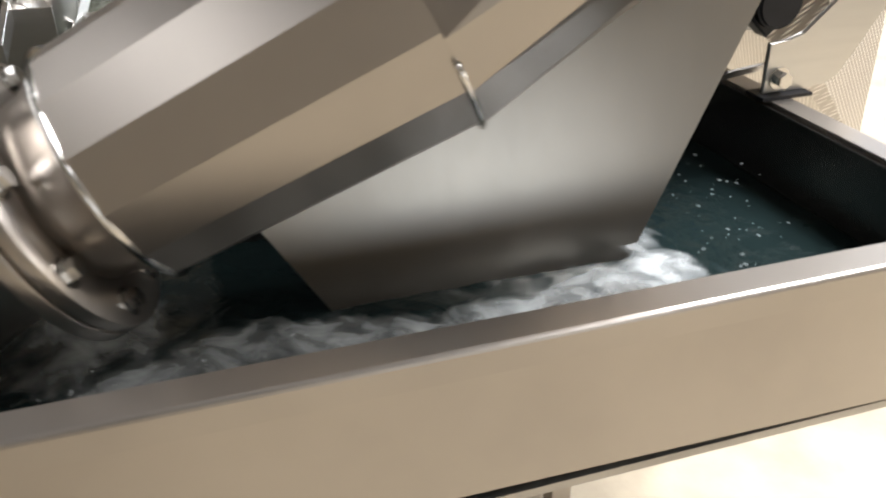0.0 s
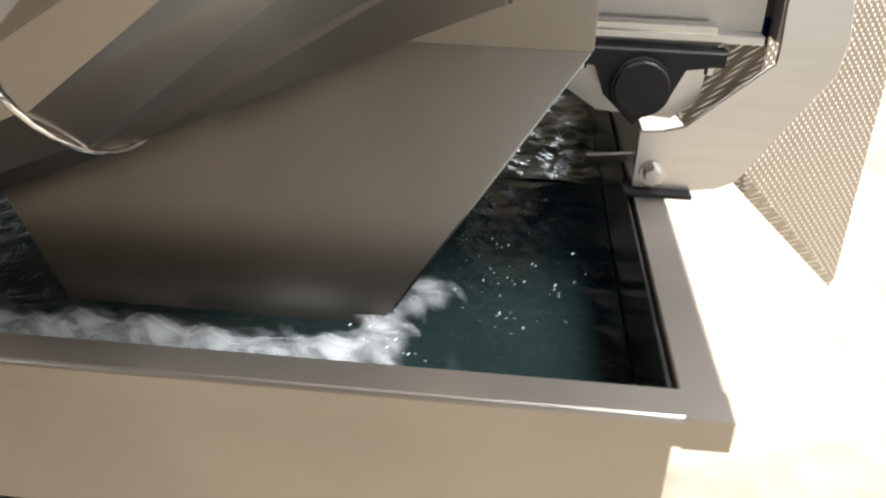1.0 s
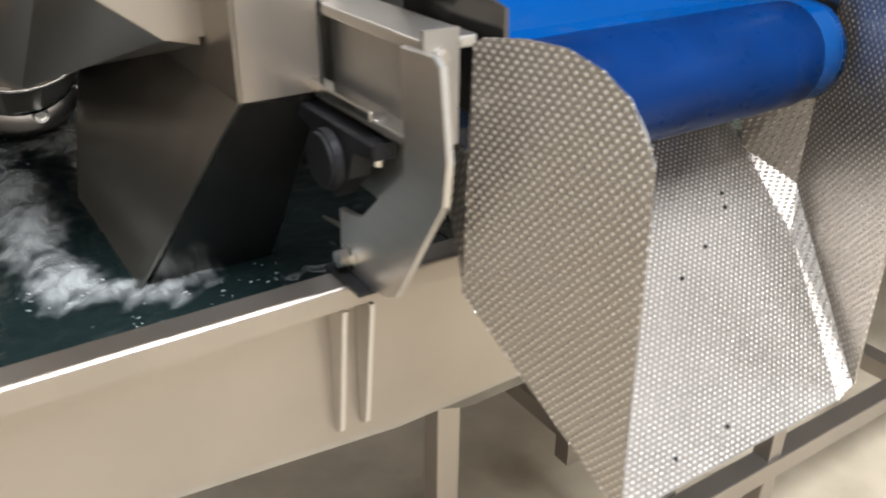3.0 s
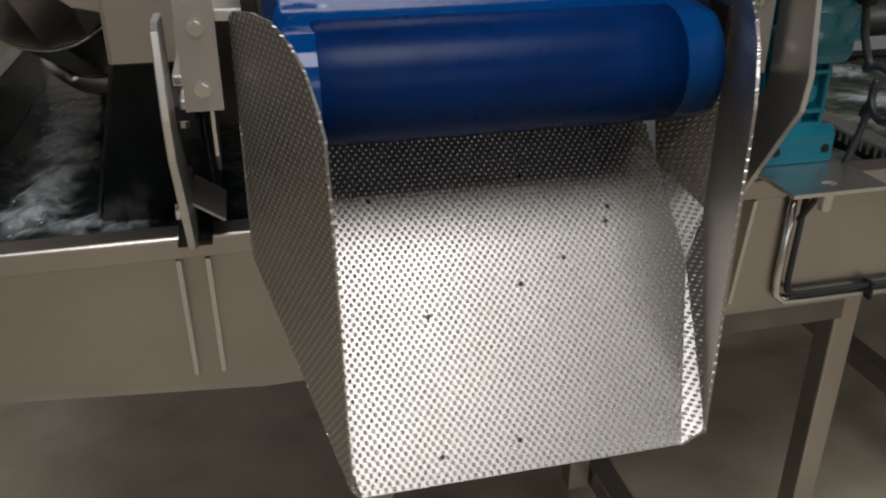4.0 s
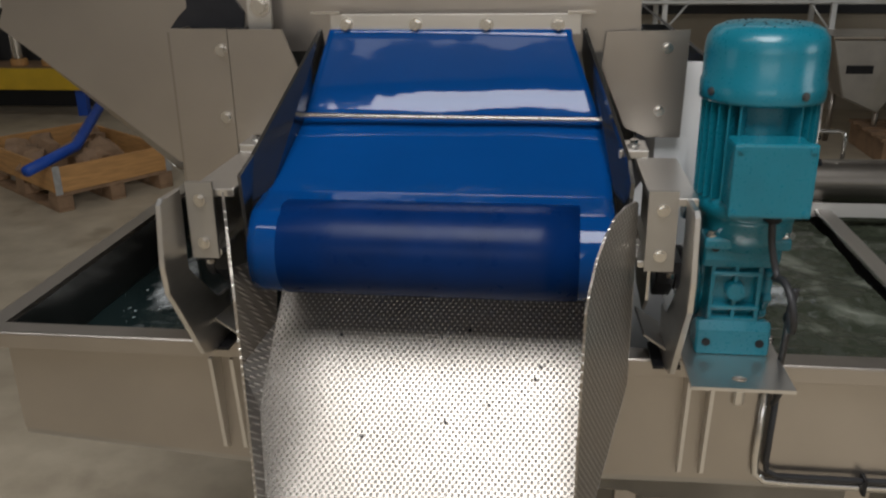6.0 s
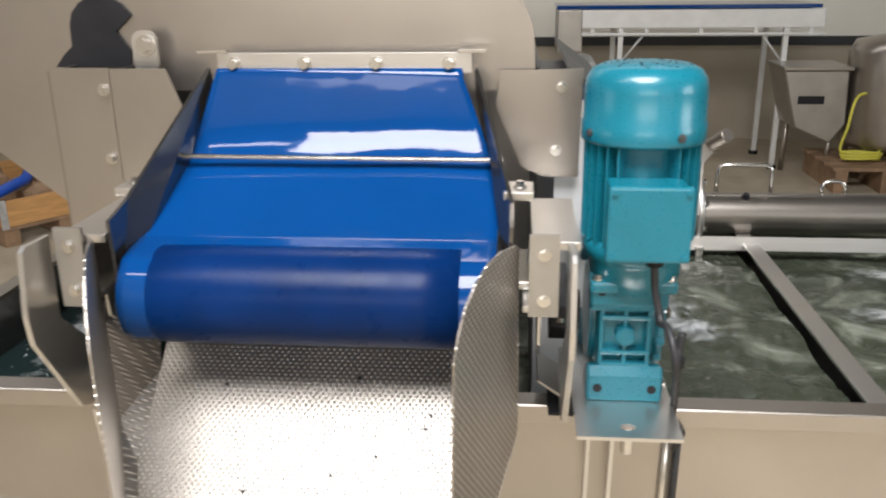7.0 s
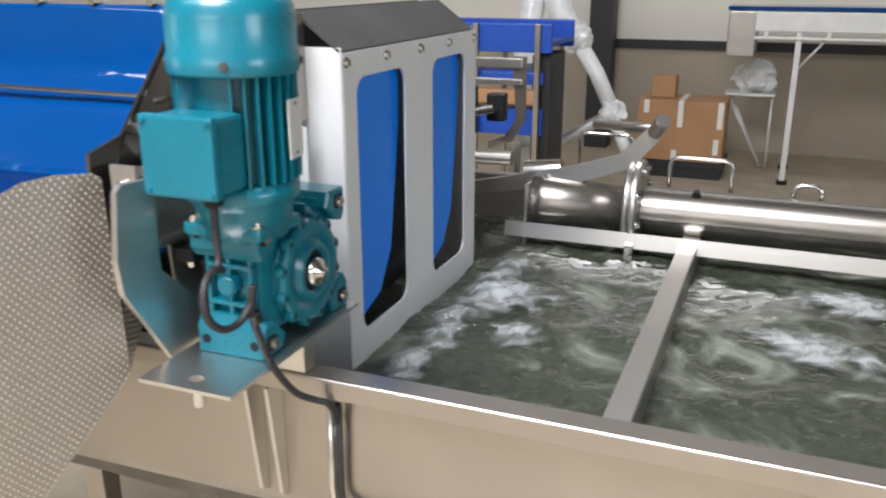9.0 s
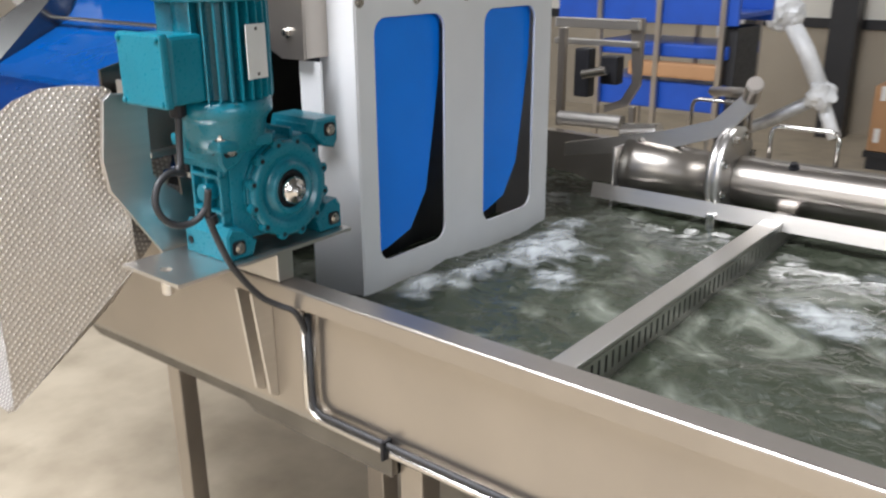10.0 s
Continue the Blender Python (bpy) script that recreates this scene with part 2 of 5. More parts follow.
DROP = plain("water_drops", (0.75, 0.78, 0.78), 0.08, 0.0, 0.05, 20.0, 0.0, 45.0)
FOAM = foam_material()

# ---- building helpers ----


def thing(name, label, category, group="", kind="", at=(0, 0, 0)):
    ob = new(name)
    ob.empty_display_size = 0.1
    ob.matrix_basis = Matrix.Translation(at)
    return tagged(ob, label, category, group, kind)


def link_mesh(name, bm, mat):
    me = bpy.data.meshes.new(name)
    bmesh.ops.recalc_face_normals(bm, faces=bm.faces)
    bm.to_mesh(me)
    bm.free()
    me.materials.append(mat)
    return new(name, me)


def part(name, bm, mat, parent, label=""):
    """One mesh object under a thing or a part; the bmesh is in world metres."""
    ob = link_mesh(name, bm, mat)
    ob.parent = parent
    bpy.context.view_layer.update()
    base = Matrix.Translation(parent.matrix_world.translation)
    ob.matrix_parent_inverse = base.inverted()
    return tagged(ob, label)


def solo(name, bm, mat, label, category, group="", kind=""):
    return tagged(link_mesh(name, bm, mat), label, category, group, kind)


def B():
    return bmesh.new()


def smooth(bm, angle=35):
    lim = radians(angle)
    for f in bm.faces:
        f.smooth = True
    for e in bm.edges:
        if len(e.link_faces) == 2 and e.calc_face_angle(0) > lim:
            e.smooth = False
    return bm


def box(bm, x0, x1, y0, y1, z0, z1, bevel=0.0):
    m = Matrix.LocRotScale(((x0 + x1) / 2, (y0 + y1) / 2, (z0 + z1) / 2), None, (x1 - x0, y1 - y0, z1 - z0))
    g = bmesh.ops.create_cube(bm, size=1, matrix=m)
    if bevel:
        ed = list({e for v in g["verts"] for e in v.link_edges})
        bmesh.ops.bevel(bm, geom=ed, offset=bevel, segments=2, affect="EDGES", profile=0.6)
    return bm


def tilted(bm, m, sx, sy, sz, bevel=0.0):
    g = bmesh.ops.create_cube(bm, size=1, matrix=m @ Matrix.Diagonal((sx, sy, sz, 1)))
    if bevel:
        ed = list({e for v in g["verts"] for e in v.link_edges})
        bmesh.ops.bevel(bm, geom=ed, offset=bevel, segments=2, affect="EDGES")
    return bm


def cyl(bm, p, q, r, r2=None, seg=24, bevel=0.0):
    p, q = Vector(p), Vector(q)
    d = q - p
    m = Matrix.Translation((p + q) / 2) @ d.to_track_quat("Z", "Y").to_matrix().to_4x4()
    g = bmesh.ops.create_cone(bm, cap_ends=True, segments=seg, radius1=r, radius2=r if r2 is None else r2, depth=d.length, matrix=m)
    if bevel:
        ed = [e for e in {e for v in g["verts"] for e in v.link_edges} if any(len(f.verts) > 4 for f in e.link_faces)]
        bmesh.ops.bevel(bm, geom=ed, offset=bevel, segments=3, affect="EDGES")
    return bm


def prism(bm, pts, axis, a, b, bevel=0.0):
    """An outline in the two other axes, drawn out from a to b along axis."""
    def at(u, v, w):
        return {"x": (w, u, v), "y": (u, w, v), "z": (u, v, w)}[axis]
    lo = [bm.verts.new(at(u, v, a)) for u, v in pts]
    hi = [bm.verts.new(at(u, v, b)) for u, v in pts]
    k = len(pts)
    fs = [bm.faces.new(lo), bm.faces.new(hi[::-1])]
    for i in range(k):
        fs.append(bm.faces.new((lo[i], hi[i], hi[(i + 1) % k], lo[(i + 1) % k])))
    if bevel:
        bmesh.ops.bevel(bm, geom=list({e for f in fs[:2] for e in f.edges}), offset=bevel, segments=1, affect="EDGES")
    return bm


def slab(bm, pts, thick):
    """A flat or slightly bent sheet through the points, thickened along its normal."""
    vs = [Vector(p) for p in pts]
    nrm = Vector()
    for i, a in enumerate(vs):
        c = vs[(i + 1) % len(vs)]
        nrm += Vector(((a.y - c.y) * (a.z + c.z), (a.z - c.z) * (a.x + c.x), (a.x - c.x) * (a.y + c.y)))
    nrm.normalize()
    lo = [bm.verts.new(v - nrm * thick / 2) for v in vs]
    hi = [bm.verts.new(v + nrm * thick / 2) for v in vs]
    k = len(vs)
    bm.faces.new(lo)
    bm.faces.new(hi[::-1])
    for i in range(k):
        bm.faces.new((lo[i], hi[i], hi[(i + 1) % k], lo[(i + 1) % k]))
    return bm


def catmull(pts, n=8):
    P = [Vector(p) for p in pts]
    P = [P[0] * 2 - P[1]] + P + [P[-1] * 2 - P[-2]]
    out = []
    for i in range(1, len(P) - 2):
        for j in range(n):
            t = j / n
            a, b, c, d = P[i - 1], P[i], P[i + 1], P[i + 2]
            out.append(0.5 * ((2 * b) + (c - a) * t + (2 * a - 5 * b + 4 * c - d) * t * t + (3 * b - a - 3 * c + d) * t ** 3))
    return out + [P[-2]]


def tube(bm, pts, r, seg=10):
    pts = [Vector(p) for p in pts]
    rings, up = [], Vector((0.13, 0.21, 0.97)).normalized()
    for i, p in enumerate(pts):
        d = (pts[min(i + 1, len(pts) - 1)] - pts[max(i - 1, 0)]).normalized()
        a = d.cross(up)
        a = a.normalized() if a.length > 1e-4 else Vector((1, 0, 0))
        up = a.cross(d).normalized()
        rings.append([bm.verts.new(p + r * (a * math.cos(s) + up * math.sin(s))) for s in [2 * math.pi * k / seg for k in range(seg)]])
    for A, C in zip(rings, rings[1:]):
        for k in range(seg):
            bm.faces.new((A[k], A[(k + 1) % seg], C[(k + 1) % seg], C[k]))
    bm.faces.new(rings[0][::-1])
    bm.faces.new(rings[-1])
    return bm


def lathe(bm, prof, centre, axis, seg=36):
    """A turned form: (radius, way along the axis) pairs round an axis through centre."""
    q = Vector(axis).to_track_quat("Z", "Y").to_matrix()
    c = Vector(centre)
    rings = []
    for r, h in prof:
        rings.append([bm.verts.new(c + q @ Vector((r * math.cos(2 * math.pi * k / seg), r * math.sin(2 * math.pi * k / seg), h))) for k in range(seg)])
    for A, C in zip(rings, rings[1:]):
        for k in range(seg):
            bm.faces.new((A[k], A[(k + 1) % seg], C[(k + 1) % seg], C[k]))
    bm.faces.new(rings[0][::-1])
    bm.faces.new(rings[-1])
    return bm


def bolt(parent, p, axis, r=0.008, h=0.008, name="bolt", mat=None):
    p, a = Vector(p), Vector(axis).normalized()
    bm = B()
    cyl(bm, p, p + a * 0.0022, r * 1.45, seg=18)
    cyl(bm, p + a * 0.0022, p + a * h, r, seg=6)
    return part(name, bm, mat or STEEL_BRIGHT, parent)


def uv_plane(ob, u, v):
    """UVs in metres along two directions."""
    me = ob.data
    lay = me.uv_layers.new(name="UVMap")
    u, v = Vector(u), Vector(v)
    for lp in me.loops:
        co = me.vertices[lp.vertex_index].co
        lay.data[lp.index].uv = (co.dot(u), co.dot(v))
    return ob


def rounded(x0, x1, y0, y1, r, n=5):
    pts = []
    for cx, cy, a in ((x1 - r, y1 - r, 0), (x0 + r, y1 - r, 90), (x0 + r, y0 + r, 180), (x1 - r, y0 + r, 270)):
        for i in range(n + 1):
            t = radians(a + 90 * i / n)
            pts.append((cx + r * math.cos(t), cy + r * math.sin(t)))
    return pts

# ---- the hall ----
solo("floor", box(B(), -9, 9, -6, 7.3, -0.1, 0), FLOOR, "beige concrete factory floor with dark splash stains", "floor", kind="structure")
solo("wall_north", box(B(), -9, 9, 7.2, 7.4, 0, 0.88), WALL_GREY, "grey lower wall behind the machines", "wall", kind="structure")
solo("trim_north", box(B(), -9, 9, 7.17, 7.4, 0.88, 0.96), WALL_DARK, "dark rail along the wall", "trim", kind="structure")
solo("wall_north_panel", box(B(), -9, 9, 7.2, 7.4, 0.96, 5), WALL_WHITE, "white wall panel above a dark rail", "wall", kind="structure")
# unseen walls added to close the hall and give the steel its reflections
bm = B()
box(bm, -9.2, -9, -6, 7.4, 0, 0.6), box(bm, -9.2, -9, -6, 7.4, 3.2, 5), box(bm, -9.2, -9, -6, -4.3, 0.6, 3.2), box(bm, -9.2, -9, -0.7, 7.4, 0.6, 3.2)
solo("wall_west", bm, WALL_HALL, "unseen cream hall wall with a large window", "wall", kind="structure")
# unseen east wall, toned down to keep bright reflections off the water
bm = B()
box(bm, 9, 9.2, -6, 7.4, 0, 1.9), box(bm, 9, 9.2, -6, 7.4, 3.9, 5), box(bm, 9, 9.2, -6, -3.7, 1.9, 3.9), box(bm, 9, 9.2, -0.7, 7.4, 1.9, 3.9)
solo("wall_east", bm, WALL_GREY, "unseen grey-brown hall wall, darkened against reflections, with an added window strip", "wall", kind="structure")
bm = B()
box(bm, -9, -1.0, -6.2, -6, 0, 5), box(bm, -1.0, 2.6, -6.2, -6, 0, 2.2), box(bm, -1.0, 2.6, -6.2, -6, 3.4, 5), box(bm, 2.6, 3.4, -6.2, -6, 0, 5), box(bm, 7, 9, -6.2, -6, 0, 5), box(bm, 3.4, 7, -6.2, -6, 4.9, 5)
solo("wall_south", bm, WALL_HALL, "unseen cream hall wall with an added window strip and an open gate", "wall", kind="structure")
# unseen ceiling, kept dark so that less light bounces
solo("ceiling", box(B(), -9.2, 9.2, -6.2, 7.4, 5, 5.2), CEIL, "unseen sheet metal hall ceiling, dark to cut bounced light", "ceiling", kind="structure")
solo("ground", box(B(), -60, 60, -80, -6, -0.12, -0.02), FLOOR, "pale concrete yard outside the gate", "ground", kind="structure")

# ---- the wash tank ----
RIM, LOW, WAT = 1.03, 0.80, 0.925
tank = thing("wash_tank", "stainless steel wash tank with folded rim, filled with water", "tank", at=(0, 0, 0))
bm = prism(B(), [(0.0045, RIM), (0.002, RIM - 0.0007), (0.0007, RIM - 0.002), (0, RIM - 0.0045), (0, RIM - 0.028), (0.003, RIM - 0.03), (0.005, RIM - 0.006), (0.038, RIM - 0.006), (0.038, RIM)], "y", 0.038, 1.27)
part("rim", bm, STEEL, tank, "grey blasted steel rim")
bm = prism(B(), [(0.0045, RIM), (0.002, RIM - 0.0007), (0.0007, RIM - 0.002), (0, RIM - 0.0045), (0, RIM - 0.028), (0.003, RIM - 0.03), (0.005, RIM - 0.006), (0.0375, RIM - 0.006), (0.0375, RIM)], "x", 0.0385, 3.4)
part("rim", bm, STEEL, tank)
bm = box(B(), 0.0, 0.0384, 0.0, 0.0379, RIM - 0.03, RIM)
part("rim_corner", bm, STEEL, tank)
bm = prism(B(), [(1.27, RIM), (1.272, RIM - 0.003), (1.272, RIM - 0.028), (1.267, RIM - 0.006), (1.234, RIM - 0.006), (1.234, RIM)], "x", 0.0, 1.2)
part("rim", bm, STEEL, tank)
part("side_wall", prism(B(), [(0.036, RIM - 0.0065), (1.24, RIM - 0.0065), (1.24, 0.85), (0.036, 0.825)], "x", 0.035, 0.039), STEEL, tank)
part("front_wall", prism(B(), [(0.039, RIM - 0.004), (3.4, RIM - 0.004), (3.4, LOW), (1.2, LOW), (0.5, 0.785), (0.039, 0.825)], "y", 0.0345, 0.0385), STEEL, tank)
part("back_wall", box(B(), 0.039, 3.4, 1.236, 1.24, LOW, RIM - 0.004), STEEL, tank)
part("end_wall", box(B(), 3.4, 3.404, 0.036, 1.24, LOW, RIM), STEEL, tank)
# dark sheets before the walls put the tank's inner shade in colour
part("inner_shade", prism(B(), [(0.044, RIM - 0.006), (3.395, RIM - 0.006), (3.395, 0.79), (1.2, 0.79), (0.044, 0.84)], "y", 0.0425, 0.0445), STEEL_SHADE, tank, "dark sheet putting shade on the inner face of the tank wall")
part("inner_shade", prism(B(), [(0.05, RIM - 0.006), (1.23, RIM - 0.006), (1.23, 0.86), (0.05, 0.84)], "x", 0.043, 0.045), STEEL_SHADE, tank, "dark sheet putting shade on the inner face of the tank wall")
part("bottom", prism(B(), [(0.036, 0.824), (0.5, 0.784), (1.2, LOW - 0.001), (3.4, LOW - 0.001), (3.4, LOW - 0.011), (1.2, LOW - 0.011), (0.5, 0.774), (0.036, 0.814)], "y", 0.037, 1.238), STEEL_DULL, tank)
bm = prism(B(), [(0.52, 0.771), (1.13, LOW - 0.013), (1.0, 0.702), (0.955, 0.662), (0.91, 0.655), (0.60, 0.655)], "y", 0.16, 1.1, 0.006)
# the sump's shade under the tank is put into its dark steel
part("sump", bm, STEEL_SHADE, tank, "sloped steel sump under the tank")
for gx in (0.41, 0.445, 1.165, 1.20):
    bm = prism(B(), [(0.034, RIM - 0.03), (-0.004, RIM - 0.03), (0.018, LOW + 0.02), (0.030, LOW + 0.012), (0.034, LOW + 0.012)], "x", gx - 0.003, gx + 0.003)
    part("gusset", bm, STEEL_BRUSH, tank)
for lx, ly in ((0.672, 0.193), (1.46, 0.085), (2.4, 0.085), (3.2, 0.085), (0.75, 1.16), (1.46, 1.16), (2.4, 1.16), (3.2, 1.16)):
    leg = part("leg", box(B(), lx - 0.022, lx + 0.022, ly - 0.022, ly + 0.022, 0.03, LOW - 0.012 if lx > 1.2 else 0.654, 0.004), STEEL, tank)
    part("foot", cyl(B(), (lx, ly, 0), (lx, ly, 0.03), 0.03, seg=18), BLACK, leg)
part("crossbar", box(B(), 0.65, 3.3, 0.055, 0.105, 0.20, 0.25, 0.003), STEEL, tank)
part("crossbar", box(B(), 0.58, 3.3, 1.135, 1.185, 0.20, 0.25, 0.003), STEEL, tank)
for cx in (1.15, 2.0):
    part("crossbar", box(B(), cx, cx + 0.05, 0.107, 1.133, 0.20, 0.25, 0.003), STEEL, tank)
# same dark steel here: the underside shade is in the colour
part("underside_channel", prism(B(), [(0.55, 0.772), (1.16, 0.787), (1.436, 0.787), (1.436, 0.745), (1.12, 0.745), (1.09, 0.757), (0.62, 0.750)], "y", 0.048, 0.157), STEEL_SHADE, tank, "steel channel under the tank front, shade in its dark colour")
part("upright", box(B(), 1.1, 1.145, 0.33, 0.375, 0.2, 0.689, 0.003), STEEL, tank)

# slotted weir across the tank
weir = thing("weir_plate", "pale steel weir with a row of slots standing in the water", "weir", at=(1.66, 0.6, WAT))
part("cap", box(B(), 1.632, 1.672, 0.04, 1.235, 0.948, 0.956, 0.002), STEEL_BRUSH, weir)
bm = B()
box(bm, 1.668, 1.672, 0.04, 1.235, 0.941, 0.947), box(bm, 1.668, 1.672, 0.04, 1.235, 0.86, 0.912)
for i in range(57):
    y = 0.05 + i * 0.0208
    box(bm, 1.668, 1.672, y, y + 0.0135, 0.9115, 0.9415)
part("slotted_face", bm, STEEL_BRUSH, weir)

# ---- water ----


def water_sheet(x0, x1, y0, y1, nx, ny, amp, seed, level=WAT - 0.006):
    bm = B()
    vs = []
    for i in range(nx + 1):
        row = []
        for j in range(ny + 1):
            x, y = x0 + (x1 - x0) * i / nx, y0 + (y1 - y0) * j / ny
            h = noise.noise((x * 7 + seed, y * 7, 0.3)) * 0.55 + noise.noise((x * 17, y * 17 + seed, 2.1)) * 0.3 + noise.noise((x * 38, y * 38, seed)) * 0.16
            row.append(bm.verts.new((x, y, level + amp * h)))
        vs.append(row)
    for i in range(nx):
        for j in range(ny):
            f = bm.faces.new((vs[i][j], vs[i + 1][j], vs[i + 1][j + 1], vs[i][j + 1]))
            f.smooth = True
    return bm


solo("water_surface", water_sheet(0.046, 0.70, 0.046, 1.235, 150, 260, 0.008, 4.0), WATER_DARK, "choppy wash water under the hood, dark reflection put into its colour", "water", kind="structure")
solo("water_surface", water_sheet(0.70, 1.631, 0.046, 1.235, 130, 170, 0.020, 4.0), WATER, "dark green wash water, stirred and foaming", "water", kind="structure")
solo("water_surface", water_sheet(1.672, 3.4, 0.046, 1.235, 170, 130, 0.016, 9.0, WAT - 0.022), WATER, "murky green water behind the weir", "water", kind="structure")

# ---- hood over the conveyor, sides standing in the water ----
CX = 0.78
hood = thing("conveyor_hood", "stainless hood round the inclined belt, its sides dipping into the water", "machine hood", at=(CX, 0.4, 1.2))
T = 0.004
part("side_panel", box(B(), 0.354, 0.358, 0.112, 0.80, 1.218, 1.50), STEEL_HOOD, hood)
part("front_panel", box(B(), 0.3585, 0.450, 0.11, 0.114, 1.218, 1.505), STEEL, hood)
part("front_panel", prism(B(), [(0.4515, 1.504), (0.536, 1.504), (0.558, 1.446), (0.470, 1.305), (0.4515, 1.318)], "y", 0.109, 0.113), STEEL, hood, "cream-lit steel plate with slanted edge beside the belt")
part("guard_plate", box(B(), 1.112, 1.162, 0.200, 0.204, 1.205, 1.326), STEEL_PANEL, hood, "bright steel guard plate behind the motor")
part("lower_panel", slab(B(), [(0.356, 0.113, 1.217), (0.262, 0.335, 0.90), (0.262, 0.675, 0.90), (0.304, 0.768, 1.041), (0.356, 0.80, 1.217)], T), STEEL_HOOD, hood, "sloping steel side panel dipping into foaming water")
# slanted front takes its shade from the dark steel colour
part("slanted_front", slab(B(), [(0.358, 0.114, 1.216), (0.266, 0.338, 0.89), (0.452, 0.338, 0.89), (0.452, 0.114, 1.216)], T), STEEL_SHADE, hood)
# inner panel in dark steel: the shade inside the hood is its colour
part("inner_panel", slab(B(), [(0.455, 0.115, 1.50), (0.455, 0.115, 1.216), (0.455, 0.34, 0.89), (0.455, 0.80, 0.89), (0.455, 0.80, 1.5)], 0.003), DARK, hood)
part("back_panel", box(B(), 0.455, 1.205, 0.80, 0.804, 0.89, 1.44), STEEL_DULL, hood)
# front sheet over the belt, with a rounded corner
pts = [(0.36, 1.46), (0.6, 1.46), (1.0, 1.46), (1.078, 1.46), (1.078, 1.50)] + [(1.078 - 0.13 + 0.13 * math.cos(radians(a)), 1.52 + 0.13 * math.sin(radians(a))) for a in range(10, 91, 10)] + [(0.1, 1.65), (0.02, 1.50), (0.2, 1.36), (0.31, 1.272), (0.36, 1.272)]
part("front_sheet", prism(B(), pts, "y", 0.198, 0.202), STEEL, hood, "large steel front sheet with rounded corner")
part("top_cover", box(B(), 0.41, 1.0, 0.203, 0.75, 1.645, 1.65), STEEL, hood)
# right side: window panel with two openings
bm = B()
ya, yb, za, zb = 0.238, 0.818, 0.89, 1.432
wins = [(0.279, 0.462), (0.582, 0.757)]
wz0, wz1 = 0.972, 1.392


def holed_panel(bm, x0, x1):
    """A panel with rounded rectangular openings, built cell by cell round each opening."""
    cols = [(ya, 0.52, *wins[0]), (0.52, yb, *wins[1])]
    for c0, c1, w0, w1 in cols:
        r, n = 0.028, 5
        inner = []
        for cx_, cz_, a in ((w1 - r, wz1 - r, 0), (w0 + r, wz1 - r, 90), (w0 + r, wz0 + r, 180), (w1 - r, wz0 + r, 270)):
            inner.append([(cx_ + r * math.cos(radians(a + 90 * i / n)), cz_ + r * math.sin(radians(a + 90 * i / n))) for i in range(n + 1)])
        outer = [(c1, zb), (c0, zb), (c0, za), (c1, za)]
        ring_i = [p for q in inner for p in q]
        lay = {}
        for x in (x0, x1):
            vi = [bm.verts.new((x, u, v)) for u, v in ring_i]
            vo = [bm.verts.new((x, u, v)) for u, v in outer]
            k = n + 1
            for c in range(4):
                for i in range(n):
                    bm.faces.new((vo[c], vi[c * k + i], vi[c * k + i + 1]))
                bm.faces.new((vo[c], vi[c * k + n], vi[((c + 1) % 4) * k], vo[(c + 1) % 4]))
            lay[x] = (vi, vo)
        (a, ao), (b, bo) = lay[x0], lay[x1]
        for i in range(len(a)):
            bm.faces.new((a[i], a[(i + 1) % len(a)], b[(i + 1) % len(a)], b[i]))
        for i in range(4):
            bm.faces.new((ao[i], ao[(i + 1) % 4], bo[(i + 1) % 4], bo[i]))
    bmesh.ops.remove_doubles(bm, verts=bm.verts, dist=0.0002)
    return bm


win = part("window_panel", holed_panel(bm, 1.203, 1.208), STEEL_PANEL, hood, "steel side panel with two rounded window openings")
for i in range(5):
    bolt(win, (1.2085, 0.245 + 0.1385 * i, 1.418), (1, 0, 0), 0.006, 0.007)
part("return_strip", box(B(), 1.1445, 1.1475, 0.185, 0.2335, 1.332, 1.488), STEEL, hood)
part("front_panel", prism(B(), [(1.207, 1.44), (1.13, 1.44), (1.125, 1.28), (1.085, 1.22), (1.085, 0.89), (1.207, 0.89)], "y", 0.234, 0.238), STEEL_PANEL, hood)
# lip and inner panel likewise carry the hood's inside shade as colour
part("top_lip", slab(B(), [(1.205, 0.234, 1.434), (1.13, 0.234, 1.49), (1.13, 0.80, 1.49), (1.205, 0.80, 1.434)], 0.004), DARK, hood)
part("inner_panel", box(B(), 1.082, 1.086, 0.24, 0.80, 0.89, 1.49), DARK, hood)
for w0, w1 in wins:
    w = w1 - w0
    pts = [(w0 - 0.01, wz1 + 0.01), (w1 + 0.008, wz1 + 0.01), (w1 + 0.004, wz1 - 0.10), (w0 + 0.93 * w, wz1 - 0.2), (w0 + 0.80 * w, wz1 - 0.32), (w0 + 0.55 * w, wz1 - 0.385), (w0 + 0.2 * w, wz0 + 0.015), (w0 - 0.01, wz0 + 0.005)]
    part("flap", prism(B(), pts, "x", 1.185, 1.190), BLUE_FLAP, hood, "blue plastic flap behind the window opening")
# narrow panels beside the belt's upper end
part("side_cheek", prism(B(), [(1.026, 1.492), (1.150, 1.495), (1.147, 1.330), (1.095, 1.330), (1.060, 1.345), (1.02, 1.44)], "y", 0.18, 0.184), STEEL, hood)
for p in ((0.439, 0.11, 1.473), (0.437, 0.11, 1.369)):
    bolt(hood, p, (0, -1, 0), 0.0065, 0.009)
for p in ((1.118, 0.18, 1.468), (1.112, 0.18, 1.372)):
    bolt(hood, p, (0, -1, 0), 0.006, 0.009)

# ---- belt conveyor ----
conv = thing("belt_conveyor", "short conveyor with glossy blue belt and dark wet roller", "conveyor", at=(CX, 0, 1.25))
RY, RZ, RR = -0.085, 1.218, 0.064
